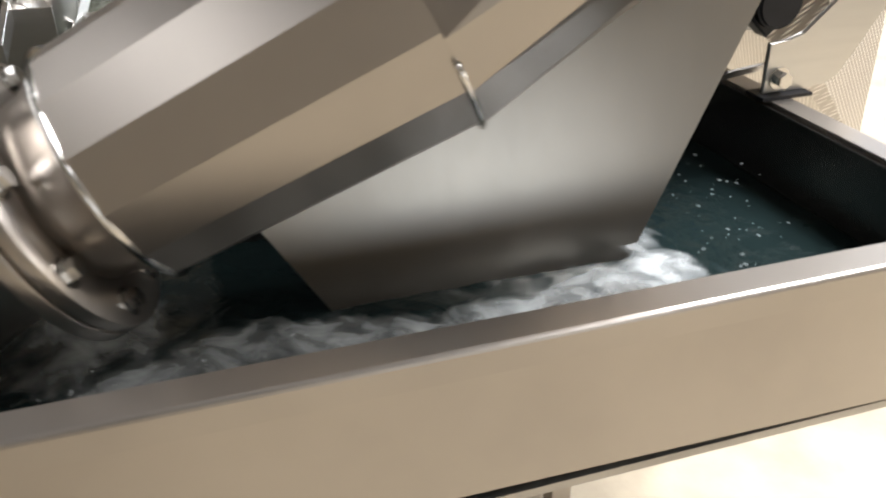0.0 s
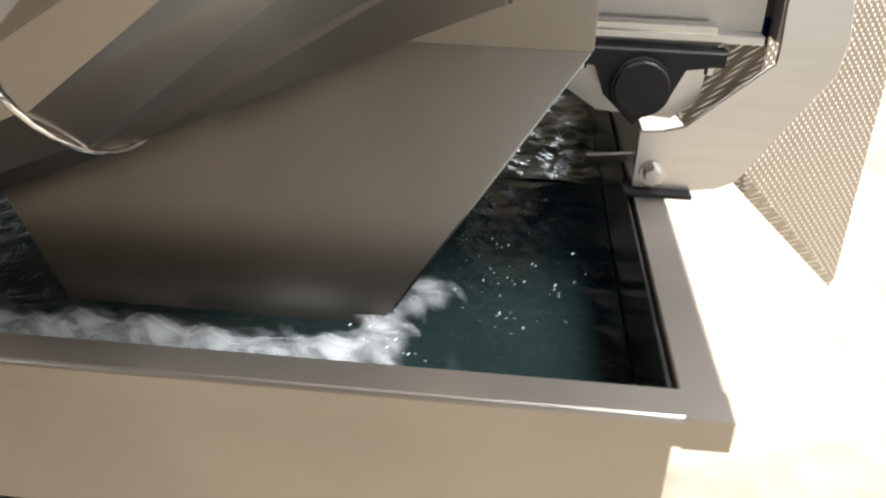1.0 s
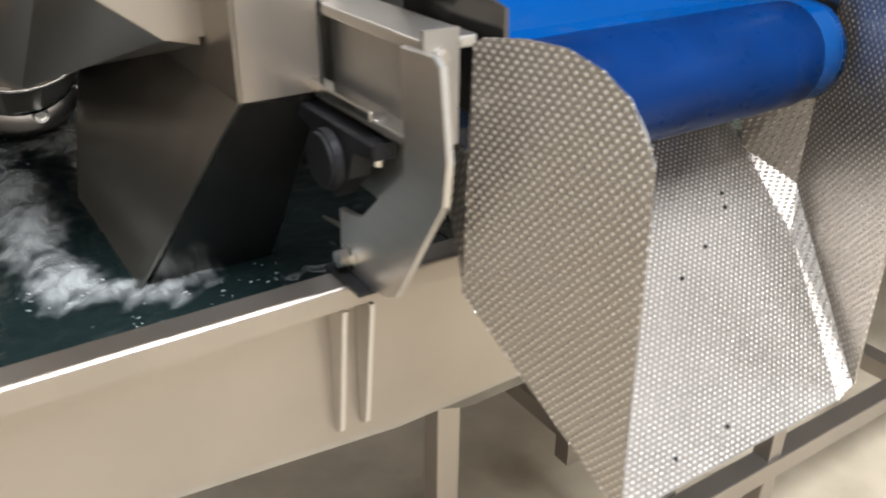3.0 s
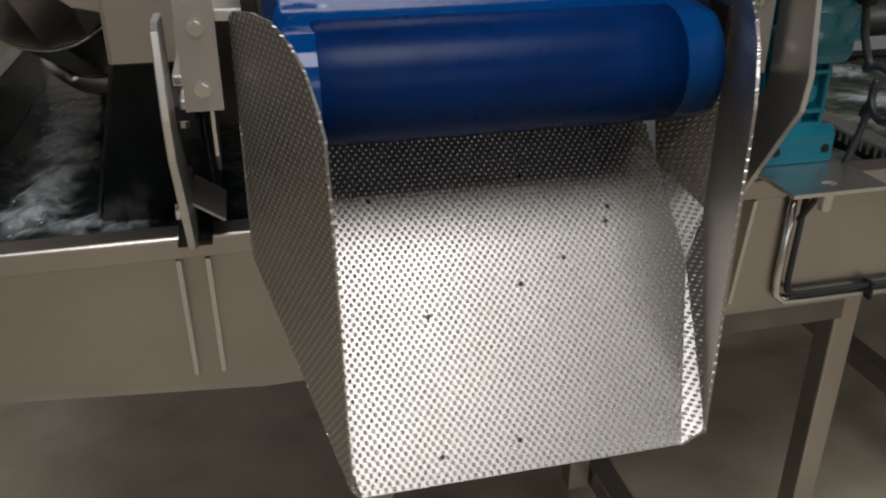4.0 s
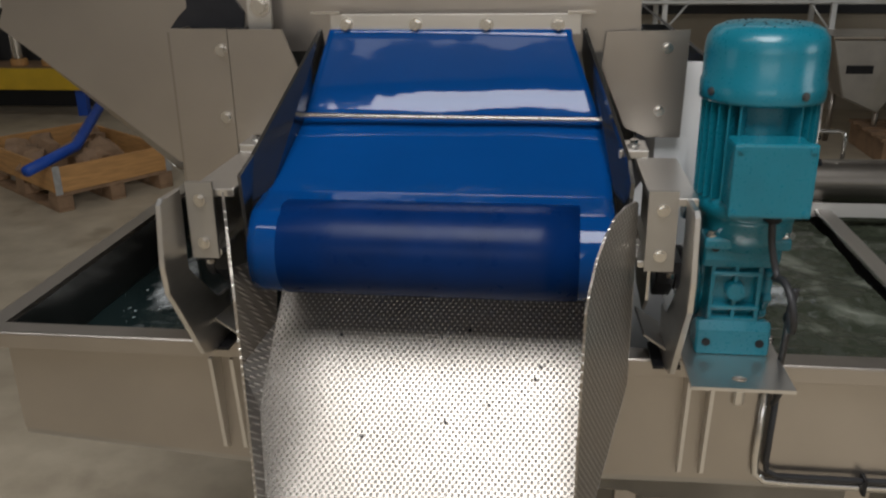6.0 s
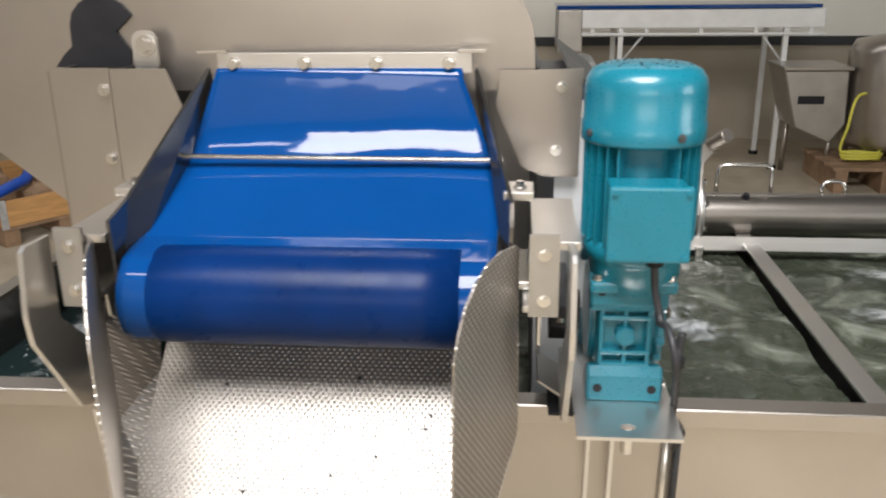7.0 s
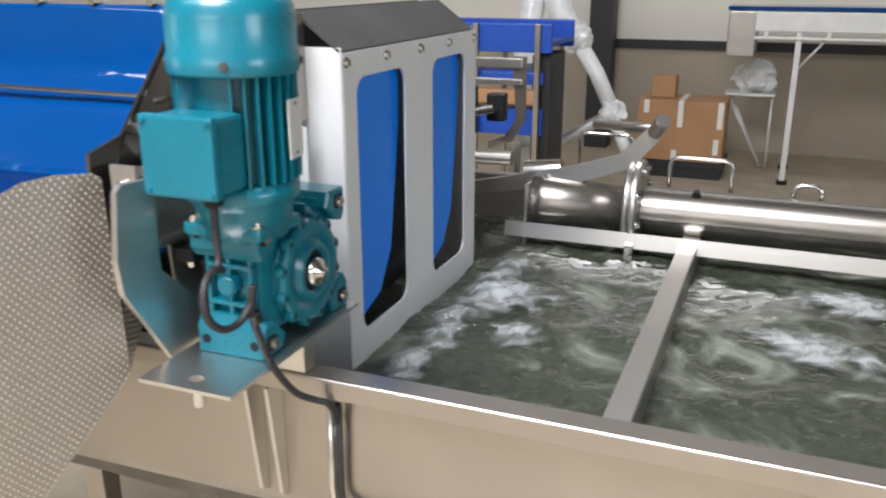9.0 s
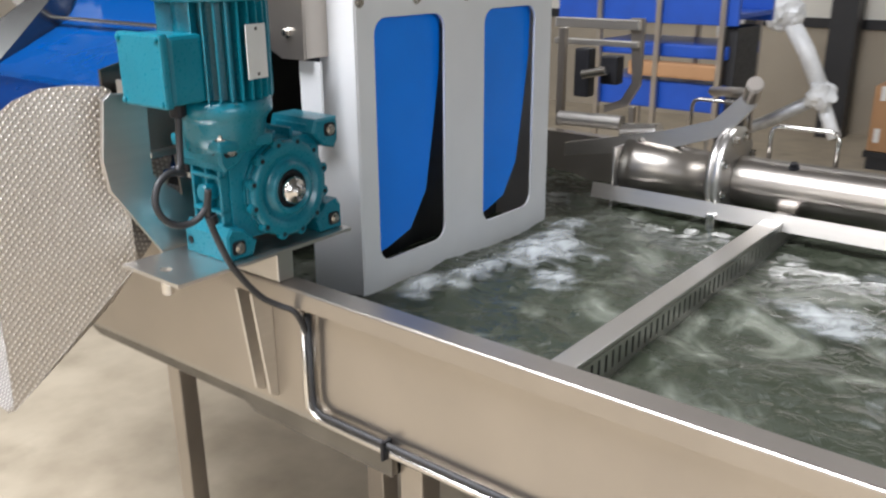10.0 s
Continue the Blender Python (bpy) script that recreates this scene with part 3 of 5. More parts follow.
prof = [(0.143, 1.500), (0.132, 1.452), (0.116, 1.405), (0.088, 1.371), (0.050, 1.347), (0.014, 1.3285), (-0.020, 1.3110), (-0.045, 1.3010), (-0.058, 1.2975)]
prof += [(RY + RR * math.sin(radians(-a)) - 0.0, RZ + 0.012 + RR * math.cos(radians(a))) for a in range(20, 181, 16)]
prof += [(-0.03, 1.168), (0.12, 1.17)]


def sheet_along(bm, pr, x0, x1, thick, nx=1, wave=0.0):
    P = [Vector((0, *p)) for p in pr]
    top, low = [], []
    for i, p in enumerate(P):
        d = (P[min(i + 1, len(P) - 1)] - P[max(i - 1, 0)]).normalized()
        nn = Vector((0, -d.z, d.y)) * thick
        rt, rl = [], []
        for k in range(nx + 1):
            half = 0.5 * (x1 - x0) * (1 - 0.24 * min(max((p.z - 1.335) / 0.16, 0), 1))
            x = (x0 + x1) / 2 + half * (2 * k / nx - 1)
            w = wave * noise.noise((x * 5, p.y * 9, p.z * 9)) if 0 < i < 24 else 0
            rt.append(bm.verts.new((x, p.y, p.z + w)))
            rl.append(bm.verts.new((x, p.y + nn.y, p.z + nn.z + w)))
        top.append(rt), low.append(rl)
    for i in range(len(P) - 1):
        for k in range(nx):
            bm.faces.new((top[i][k], top[i][k + 1], top[i + 1][k + 1], top[i + 1][k]))
            bm.faces.new((low[i][k], low[i + 1][k], low[i + 1][k + 1], low[i][k + 1]))
        bm.faces.new((top[i][0], top[i + 1][0], low[i + 1][0], low[i][0]))
        bm.faces.new((top[i][nx], low[i][nx], low[i + 1][nx], top[i + 1][nx]))
    for i in (0, len(P) - 1):
        for k in range(nx):
            bm.faces.new((top[i][k], low[i][k], low[i][k + 1], top[i][k + 1]))
    return smooth(bm, 60)


fine_prof = [tuple(v)[:2] for v in catmull([(a, b, 0) for a, b in prof], 5)]
part("belt", sheet_along(B(), fine_prof, 0.545, 1.029, 0.004, 40, 0.007), BELT, conv, "glossy blue belt with wavy reflections")
bm = lathe(B(), [(RR - 0.004, -0.21), (RR + 0.0015, -0.199), (RR + 0.0022, -0.12), (RR + 0.0018, 0.0), (RR + 0.0022, 0.14), (RR + 0.0015, 0.199), (RR - 0.004, 0.2)], (0, 0, 0), (1, 0, 0), 48)
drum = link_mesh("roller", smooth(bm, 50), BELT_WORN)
drum.parent = conv
drum.matrix_parent_inverse = Matrix.Translation((-CX, 0, -1.25))
drum.matrix_basis = Matrix.Translation((CX + 0.005, RY, RZ + 0.012))
tagged(drum, "dark blue wet roller cover with smudges")
part("rod", cyl(B(), (0.545, 0.075, 1.381), (1.034, 0.073, 1.379), 0.0045, seg=14), STEEL_BRIGHT, conv)
# clamp bar with bolts at the belt's upper end
bar = part("clamp_bar", box(B(), 0.602, 0.985, 0.150, 0.156, 1.492, 1.522, 0.001), STEEL_BRUSH, conv)
for i in range(4):
    bolt(bar, (0.628 + 0.1077 * i, 0.150, 1.506), (0, -1, 0), 0.0075, 0.012)
part("lip", box(B(), 0.575, 0.62, 0.140, 0.16, 1.523, 1.526), STEEL_BRIGHT, bar)
part("lip", box(B(), 0.965, 1.005, 0.140, 0.16, 1.523, 1.526), STEEL_BRIGHT, bar)
# cheeks along the belt, the dark they reflect put into their steel
for s, x in ((-1, 0.536), (1, 1.044)):
    k = CX - x
    sl = [(x + 0.004 * s, -0.115, 1.338), (x + 0.004 * s, -0.055, 1.352), (CX - 0.80 * k, 0.157, 1.500), (CX - 0.80 * k, 0.175, 1.46), (CX - 0.88 * k, 0.13, 1.36), (x, 0.05, 1.225), (x, -0.115, 1.225)]
    part("cheek", slab(B(), sl, 0.005), STEEL_SHADE, conv)
    part("hinge", box(B(), x - 0.02 + 0.012 * s, x + 0.02 + 0.012 * s, -0.03, 0.03, 1.348, 1.360, 0.002), STEEL_BRUSH, conv)
    bolt(conv, (x + 0.014 * s, 0.0, 1.36), (0, 0, 1), 0.006, 0.008)
# channel frames on both sides
for s, xa in ((-1, 0.455), (1, 1.105)):
    xs = sorted((xa, xa - 0.03 * s))
    part("channel_web", box(B(), xs[0] + 0.012, xs[0] + 0.018, -0.085, 0.112, 1.222, 1.305), STEEL_DULL, conv)
    part("channel_flange", box(B(), xs[0] - 0.002, xs[1] + 0.03, -0.095, 0.112, 1.302, 1.314, 0.002), STEEL_BRUSH, conv)
    part("channel_flange", box(B(), xs[0] - 0.012, xs[1], -0.085, 0.112, 1.212, 1.222, 0.002), STEEL_BRUSH, conv)
    part("slide_bar", box(B(), xs[0] - 0.02, xs[0] - 0.002, -0.03, 0.112, 1.223, 1.234, 0.002), STEEL_BRIGHT, conv)
    # bearing block with a round cap
    bx = xa + 0.012 * s
    bb = part("bearing_block", prism(B(), [(0.135, 1.205), (-0.045, 1.205), (-0.045, 1.188), (0.0, 1.185), (0.012, 1.15), (0.05, 1.115), (0.088, 1.15), (0.1, 1.185), (0.135, 1.188)], "x", bx - 0.014, bx + 0.014, 0.002), BLACK, conv, "black plastic bearing housing")
    part("cap", cyl(B(), (bx - 0.012 * -s, 0.047, 1.163), (bx + 0.03 * s, 0.047, 1.163), 0.034, seg=28, bevel=0.004), BLACK, bb)
    bolt(bb, (bx, 0.115, 1.187), (0, 0, -1), 0.006, 0.01)
    bolt(bb, (bx, -0.03, 1.187), (0, 0, -1), 0.006, 0.01)
    part("bearing_plate", prism(B(), [(0.14, 1.21), (0.14, 1.15), (0.09, 1.118), (0.0, 1.112), (-0.03, 1.14), (-0.035, 1.21)], "x", xa - 0.018 * s - 0.002, xa - 0.018 * s + 0.002), STEEL_BRUSH, conv)
    part("scraper", slab(B(), [(xa - 0.018, 0.098, 1.072), (xa - 0.018, -0.03, 1.085), (xa + 0.018, -0.03, 1.06), (xa + 0.018, 0.098, 1.047)], 0.003), STEEL_DULL, conv)
    # support bracket plate
    px = 0.435 if s < 0 else 1.1235
    pts = [(-0.095, 1.313), (-0.150, 1.315), (-0.160, 1.308), (-0.172, 1.227), (-0.167, 1.185), (-0.138, 1.142), (-0.098, 1.078), (-0.080, 1.050), (-0.06, 1.040), (-0.03, 1.036), (0.04, 1.036), (0.04, 1.106), (0.012, 1.108), (-0.012, 1.114), (-0.10, 1.195), (-0.10, 1.21)]
    br = part("bracket", prism(B(), pts, "x", px - 0.004, px + 0.004, 0.001), STEEL_BRUSH, conv, "angular grey steel support bracket")
    bolt(br, (px + 0.0045 * s, 0.018, 1.056), (s, 0, 0), 0.011, 0.016)
    part("washer_pad", box(B(), px - 0.02, px + 0.02, -0.03, 0.05, 1.0305, 1.0355), BLACK, br)
    # perforated end block seen from the front
    ex = px - 0.034 * s
    eb = part("end_block", box(B(), ex - 0.019, ex + 0.019, -0.105, -0.099, 1.215, 1.325), STEEL_DULL, conv)
    bolt(eb, (ex, -0.1055, 1.30), (0, -1, 0), 0.006, 0.006)
    bolt(eb, (ex, -0.1055, 1.238), (0, -1, 0), 0.006, 0.006)

# ---- discharge chute in dimpled sheet ----
chute = thing("discharge_chute", "discharge chute of dimpled stainless sheet under the belt roller", "chute", at=(CX, -0.2, 1.0))


def chute_z(y):
    return 0.998 + (y + 0.12) * 0.97


pts = [(0.586, -0.286), (0.955, -0.286), (1.024, -0.13), (1.022, 0.02), (0.538, 0.02), (0.534, -0.13)]
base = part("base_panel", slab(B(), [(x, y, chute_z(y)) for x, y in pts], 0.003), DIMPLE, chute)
uv_plane(base, (1, 0, 0), (0, 0.718, 0.696))
for s in (-1, 1):
    def wing_x(y):
        v = 0.495 + 0.405 * (-0.085 - y)
        return v if s < 0 else 2 * CX - v
    out = [(-0.100, 1.045), (-0.104, 1.185), (-0.106, 1.308), (-0.115, 1.315), (-0.155, 1.320), (-0.192, 1.318), (-0.225, 1.304), (-0.250, 1.284), (-0.266, 1.257), (-0.276, 1.232), (-0.280, 1.15), (-0.281, 1.08), (-0.283, 0.95), (-0.287, 0.849)]
    vs = [(wing_x(y), y, z) for y, z in out]
    bm = slab(B(), vs, 0.003)
    bmesh.ops.triangulate(bm, faces=[f for f in bm.faces if len(f.verts) > 4])
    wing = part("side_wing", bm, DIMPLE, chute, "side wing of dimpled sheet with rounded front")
    uv_plane(wing, (0, 1, 0), (0, 0, 1))
    bx = [0.537, 0.534, 0.586] if s < 0 else [1.022, 1.024, 0.955]
    ft = [(bx[0], -0.03, chute_z(-0.03)), (bx[1], -0.13, chute_z(-0.13)), (bx[2], -0.286, chute_z(-0.286)), (wing_x(-0.285), -0.285, 0.853), (wing_x(-0.104), -0.104, 1.045), (wing_x(-0.106), -0.106, 1.20), (bx[0], 0.0, 1.19)]
    bm = B()
    vv = [bm.verts.new(p) for p in ft]
    ww = [bm.verts.new(Vector(p) + Vector((0.002 * s, 0.0, -0.003))) for p in ft]
    for a, b, c in ((0, 1, 4), (1, 3, 4), (1, 2, 3), (0, 4, 5), (0, 5, 6)):
        bm.faces.new((vv[a], vv[b], vv[c])), bm.faces.new((ww[c], ww[b], ww[a]))
    for a in range(7):
        bm.faces.new((vv[a], vv[(a + 1) % 7], ww[(a + 1) % 7], ww[a]))
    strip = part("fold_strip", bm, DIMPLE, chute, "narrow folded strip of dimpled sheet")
    uv_plane(strip, (0, 0.72, 0.69), (0.8, 0, 0.6))
rnd = random.Random(5)
for i in range(9):
    y = -0.27 + rnd.random() * 0.25
    x = 0.60 + rnd.random() * 0.36
    part("speck", cyl(B(), (x, y, chute_z(y) + 0.0016), (x, y - 0.0015, chute_z(y) + 0.0032), 0.0028, seg=7), BLACK, chute)

# black plate paints the dark of an opening in the hood's front sheet; link plate
part("opening_shade", prism(B(), [(0.357, 1.561), (0.363, 1.58), (0.376, 1.594), (0.397, 1.605), (0.424, 1.605), (0.443, 1.593), (0.458, 1.576), (0.431, 1.551), (0.451, 1.522), (0.448, 1.497), (0.325, 1.497), (0.34, 1.515), (0.356, 1.529)], "y", 0.192, 0.197), BLACK, hood, "black plate painting the dark of a recess in the steel sheet")
lk = part("link_plate", prism(B(), rounded(0.468, 0.506, 1.49, 1.555, 0.016), "y", 0.160, 0.168), STEEL_BRUSH, hood)
bolt(lk, (0.489, 0.160, 1.533), (0, -1, 0), 0.011, 0.012)

# ---- inlet duct with flange ----
duct = thing("inlet_duct", "faceted stainless inlet duct with bolted flange, rising to the hood", "duct", at=(0.2, 0.6, 1.26))
F, J = Vector((0.238, 0.925, 1.105)), Vector((0.205, 0.60, 1.262))
ax = (J - F).normalized()
bm = lathe(B(), [(0.088, 0.012), (0.090, 0.03), (0.104, 0.062), (0.112, 0.068)], F, ax, 40)
part("neck", smooth(bm), STEEL, duct, "round stainless pipe neck with weld seam")
L = (J - F).length
bm = lathe(B(), [(0.1125, 0.066), (0.1275, L)], F, ax, 14)
part("cone", bm, STEEL, duct, "faceted cone of bent steel sheet")
part("weld_seam", smooth(lathe(B(), [(0.110, 0.062), (0.1155, 0.065), (0.110, 0.070)], F, ax, 40)), STEEL_BRIGHT, duct)
for k, (h0, h1) in enumerate(((0.0, 0.012), (-0.018, -0.004))):
    bm = lathe(B(), [(0.090, h0), (0.134, h0), (0.1345, h0 + 0.001), (0.1345, h1 - 0.001), (0.134, h1), (0.090, h1)], F, ax, 48)
    fl = part("flange", smooth(bm), STEEL, duct, "round steel flange with hexagon bolts")
    if k == 0:
        q = ax.to_track_quat("Z", "Y").to_matrix()
        for i in range(8):
            a = 2 * math.pi * (i + 0.3) / 8
            p = F + q @ Vector((0.112 * math.cos(a), 0.112 * math.sin(a), 0.012))
            bolt(fl, p, ax, 0.010, 0.013)
part("elbow", smooth(tube(B(), catmull([F - ax * 0.018, F - ax * 0.10, F - ax * 0.20 + Vector((0, 0.0, -0.03)), F - ax * 0.30 + Vector((0.02, 0.02, -0.1))], 5), 0.088, 24)), STEEL, duct)
# transition from the round cone to the hood
bm = B()
q = ax.to_track_quat("Z", "Y").to_matrix()
ux = Vector((1, 0, 0)) - ax * ax.x
ux.normalize()
vz = ax.cross(ux)
vz = vz if vz.z > 0 else -vz
ring = [bm.verts.new(J + 0.1275 * (ux * math.cos(radians(a)) + vz * math.sin(radians(a)))) for a in (-60, -92, -125, -155, 180, 130, 90, 30)]
end = [bm.verts.new((x, 0.2035, z)) for x, z in ((0.350, 1.262), (0.31, 1.272), (0.20, 1.357), (0.09, 1.441), (0.03, 1.50), (0.03, 1.648), (0.2, 1.648), (0.350, 1.648))]
for i in range(8):
    bm.faces.new((ring[i], ring[(i + 1) % 8], end[(i + 1) % 8], end[i]))
bm.faces.new(end)
part("transition", bm, STEEL, duct, "folded steel transition piece with bright weld edge")
part("weld_seam", smooth(tube(B(), [v + Vector((0, 0, 0)) for v in [J + 0.1285 * (ux * math.cos(radians(a)) + vz * math.sin(radians(a))) for a in range(-170, 80, 10)]], 0.003, 6)), STEEL_BRIGHT, duct)

# ---- gear motor on its plate ----
MX, MY = 1.211, -0.034
mount = thing("motor_mount", "thin stainless mounting plate with a drain hole above the tank rim", "mounting plate", at=(1.2, 0, 1.08))
bm = B()
hole = [(1.200 + 0.010 * math.cos(2 * math.pi * i / 16), -0.142 + 0.008 * math.sin(2 * math.pi * i / 16)) for i in range(16)]
outer = [(1.266, -0.168), (1.266, 0.152), (1.134, 0.152), (1.134, -0.168)]
for z in (1.076, 1.081):
    vi = [bm.verts.new((x, y, z)) for x, y in hole]
    vo = [bm.verts.new((x, y, z)) for x, y in outer]
    for c, (a, b) in enumerate(((12, 16), (0, 4), (4, 8), (8, 12))):
        for i in range(a, b):
            bm.faces.new((vo[c], vi[i % 16], vi[(i + 1) % 16]))
        bm.faces.new((vo[c], vi[b % 16], vo[(c + 1) % 4]))
bm.verts.ensure_lookup_table()
for i in range(16):
    bm.faces.new((bm.verts[i], bm.verts[(i + 1) % 16], bm.verts[20 + (i + 1) % 16], bm.verts[20 + i]))
for i in range(4):
    bm.faces.new((bm.verts[16 + i], bm.verts[16 + (i + 1) % 4], bm.verts[36 + (i + 1) % 4], bm.verts[36 + i]))
part("plate", bm, STEEL_BRUSH, mount)
part("stand", box(B(), 1.14, 1.26, 0.004, 0.034, 1.0305, 1.0755, 0.002), STEEL_BRUSH, mount)
part("stud", cyl(B(), (1.200, -0.142, 1.045), (1.200, -0.142, 1.075), 0.009, seg=14, bevel=0.002), STEEL_BRIGHT, mount)

motor = thing("gear_motor", "upright teal gear motor with worm gearbox and terminal box", "gear motor", at=(MX, MY, 1.082))
GY, GZ = 0.041, 1.167
bm = box(B(), 1.164, 1.238, -0.052, 0.122, 1.100, 1.238, 0.012)
cyl(bm, (1.156, GY, GZ), (1.247, GY, GZ), 0.072, seg=40, bevel=0.004)
gb = part("gearbox", smooth(bm), TEAL, motor, "teal cast worm gearbox with corner feet and ribs")
# a cast foot at each corner of the housing, black patches painting its bolt pockets' shade
for yc, zc in ((-0.056, 1.100), (0.128, 1.100), (-0.056, 1.240), (0.128, 1.240)):
    sy, sz = (1 if yc < GY else -1), (1 if zc < GZ else -1)
    bm = prism(B(), [(yc - 0.018 * sy, zc - 0.018 * sz), (yc + 0.026 * sy, zc - 0.018 * sz), (yc + 0.034 * sy, zc + 0.002 * sz), (yc + 0.012 * sy, zc + 0.024 * sz), (yc - 0.010 * sy, zc + 0.030 * sz), (yc - 0.018 * sy, zc + 0.018 * sz)], "x", 1.152, 1.252, 0.003)
    ft = part("corner_foot", bm, TEAL, gb)
    part("bolt_pocket", prism(B(), rounded(yc - 0.011, yc + 0.011, zc - 0.010, zc + 0.010, 0.005), "x", 1.2515, 1.2535), BLACK, ft)
    bolt(ft, (1.2536, yc, zc), (1, 0, 0), 0.0055, 0.006)
    for xx in (1.166, 1.238):
        part("bolt_pocket", cyl(B(), (xx, yc - 0.0178 * sy, zc), (xx, yc - 0.0192 * sy, zc), 0.006, seg=14), BLACK, ft)
for z0, z1 in ((1.128, 1.134), (1.146, 1.152), (1.196, 1.202), (1.212, 1.218)):
    part("rib", box(B(), 1.168, 1.234, -0.066, -0.050, z0, z1, 0.002), TEAL, gb)
for x0 in (1.166, 1.197, 1.228):
    part("rib", box(B(), x0, x0 + 0.006, -0.064, -0.050, 1.118, 1.224, 0.002), TEAL, gb)
part("plug", cyl(B(), (1.20, -0.050, 1.174), (1.20, -0.072, 1.174), 0.013, seg=20, bevel=0.002), TEAL, gb)
for y0 in (0.0, 0.032, 0.064, 0.096):
    part("rib", box(B(), 1.166, 1.236, y0, y0 + 0.006, 1.236, 1.250, 0.002), TEAL, gb)
part("top_plate", box(B(), 1.150, 1.262, -0.080, 0.012, 1.2385, 1.2555, 0.005), TEAL, gb)
for xx in (1.160, 1.252):
    bolt(gb, (xx, -0.070, 1.2556), (0, 0, 1), 0.0055, 0.007)
bm = lathe(B(), [(0.066, 0.0), (0.070, 0.002), (0.070, 0.010), (0.067, 0.013), (0.050, 0.014), (0.048, 0.009), (0.040, 0.009), (0.038, 0.018), (0.030, 0.019), (0.028, 0.010), (0.020, 0.010)], (1.245, GY, GZ), (1, 0, 0), 48)
of = part("output_flange", smooth(bm), TEAL, gb, "teal round output flange with lugs")
for i in range(12):
    a = 2 * math.pi * (i + 0.5) / 12
    c = Vector((1.246, GY + 0.0685 * math.cos(a), GZ + 0.0685 * math.sin(a)))
    part("lug", cyl(B(), c, c + Vector((0.012, 0, 0)), 0.0085, seg=14, bevel=0.002), TEAL, of)
    # black disc paints the dark inside the lug hole
    part("hole", cyl(B(), c + Vector((0.0115, 0, 0)), c + Vector((0.0126, 0, 0)), 0.0035, seg=10), BLACK, of)
part("seal", smooth(lathe(B(), [(0.028, 0.0), (0.028, 0.003), (0.020, 0.003), (0.020, 0.0)], (1.2555, GY, GZ), (1, 0, 0), 36)), BLACK, of, "black rubber shaft seal")
shaft = link_mesh("shaft", smooth(lathe(B(), [(0.020, -0.01), (0.020, 0.012), (0.017, 0.016), (0.009, 0.017), (0.008, 0.022), (0.004, 0.024)], (0, 0, 0), (1, 0, 0), 30)), STEEL_BRIGHT)
shaft.parent = motor
shaft.matrix_parent_inverse = Matrix.Translation((-MX, -MY, -1.082))
shaft.matrix_basis = Matrix.Translation((1.254, 0.041, 1.165))
tagged(shaft, "bright steel output shaft end")
part("key", box(B(), -0.003, 0.003, 0.009, 0.013, -0.002, 0.002), STEEL_DULL, motor).matrix_basis = Matrix.Translation((1.272, 0.041, 1.165))
bm = lathe(B(), [(0.052, 1.236), (0.054, 1.252), (0.0585, 1.256), (0.0600, 1.274), (0.064, 1.282), (0.0695, 1.286), (0.0695, 1.304), (0.055, 1.308)], (MX, MY, 0), (0, 0, 1), 40)
part("adapter_flange", smooth(bm), TEAL, motor)
body = part("stator_housing", smooth(cyl(B(), (MX, MY, 1.304), (MX, MY, 1.440), 0.053, seg=40)), TEAL, motor)
for i in range(30):
    a = 2 * math.pi * i / 30
    if -1.95 < math.atan2(math.sin(a), math.cos(a)) < -1.2:
        continue
    m = Matrix.Translation((MX, MY, 1.372)) @ Matrix.Rotation(a, 4, "Z") @ Matrix.Translation((0.0615, 0, 0))
    part("cooling_fin", tilted(B(), m, 0.023, 0.0024, 0.128), TEAL, body)
bm = lathe(B(), [(0.068, 1.434), (0.0765, 1.434), (0.0775, 1.438), (0.0775, 1.457), (0.0755, 1.460), (0.0755, 1.496), (0.073, 1.511), (0.066, 1.521), (0.053, 1.527), (0.02, 1.530), (0.004, 1.5302)], (MX, MY, 0), (0, 0, 1), 56)
fan = part("fan_cover", smooth(bm, 40), TEAL, motor, "glossy teal domed fan cover")
for i in range(4):
    a = radians(45 + 90 * i - 18)
    bolt(fan, (MX + 0.0772 * math.cos(a), MY + 0.0772 * math.sin(a), 1.447), (math.cos(a), math.sin(a), 0), 0.0036, 0.004, mat=DARK)
# grille holes are black discs, their inner dark painted on
for k in range(5):
    for i in range(18):
        a = 2 * math.pi * i / 18 + 0.1 * k
        r = 0.02 + 0.008 * k
        part("grille_hole", cyl(B(), (MX + r * math.cos(a), MY + r * math.sin(a), 1.5285 - 0.00005 * k * k), (MX + r * math.cos(a), MY + r * math.sin(a), 1.5302 - 0.00022 * k * k), 0.0018, seg=6), BLACK, fan) if i % 2 == 0 else None
jb = part("terminal_box", box(B(), 1.163, 1.255, -0.137, -0.085, 1.309, 1.396, 0.006), TEAL, motor, "teal terminal box")
lid = part("lid", box(B(), 1.160, 1.258, -0.150, -0.1372, 1.306, 1.399, 0.004), TEAL, jb)
for xx in (1.167, 1.251):
    for zz in (1.313, 1.392):
        bolt(lid, (xx, -0.1501, zz), (0, -1, 0), 0.0028, 0.003, mat=TEAL)
part("cable_gland", cyl(B(), (1.224, -0.112, 1.311), (1.224, -0.112, 1.290), 0.011, seg=14, bevel=0.002), BLACK, jb)
a0 = radians(8)
m = Matrix.Translation((MX + 0.0735 * math.cos(a0), MY + 0.0735 * math.sin(a0), 1.370)) @ Matrix.Rotation(a0, 4, "Z")
np_ = part("name_plate", tilted(B(), m, 0.0018, 0.036, 0.07), ALU, motor, "plain silver rating plate with two rivets")
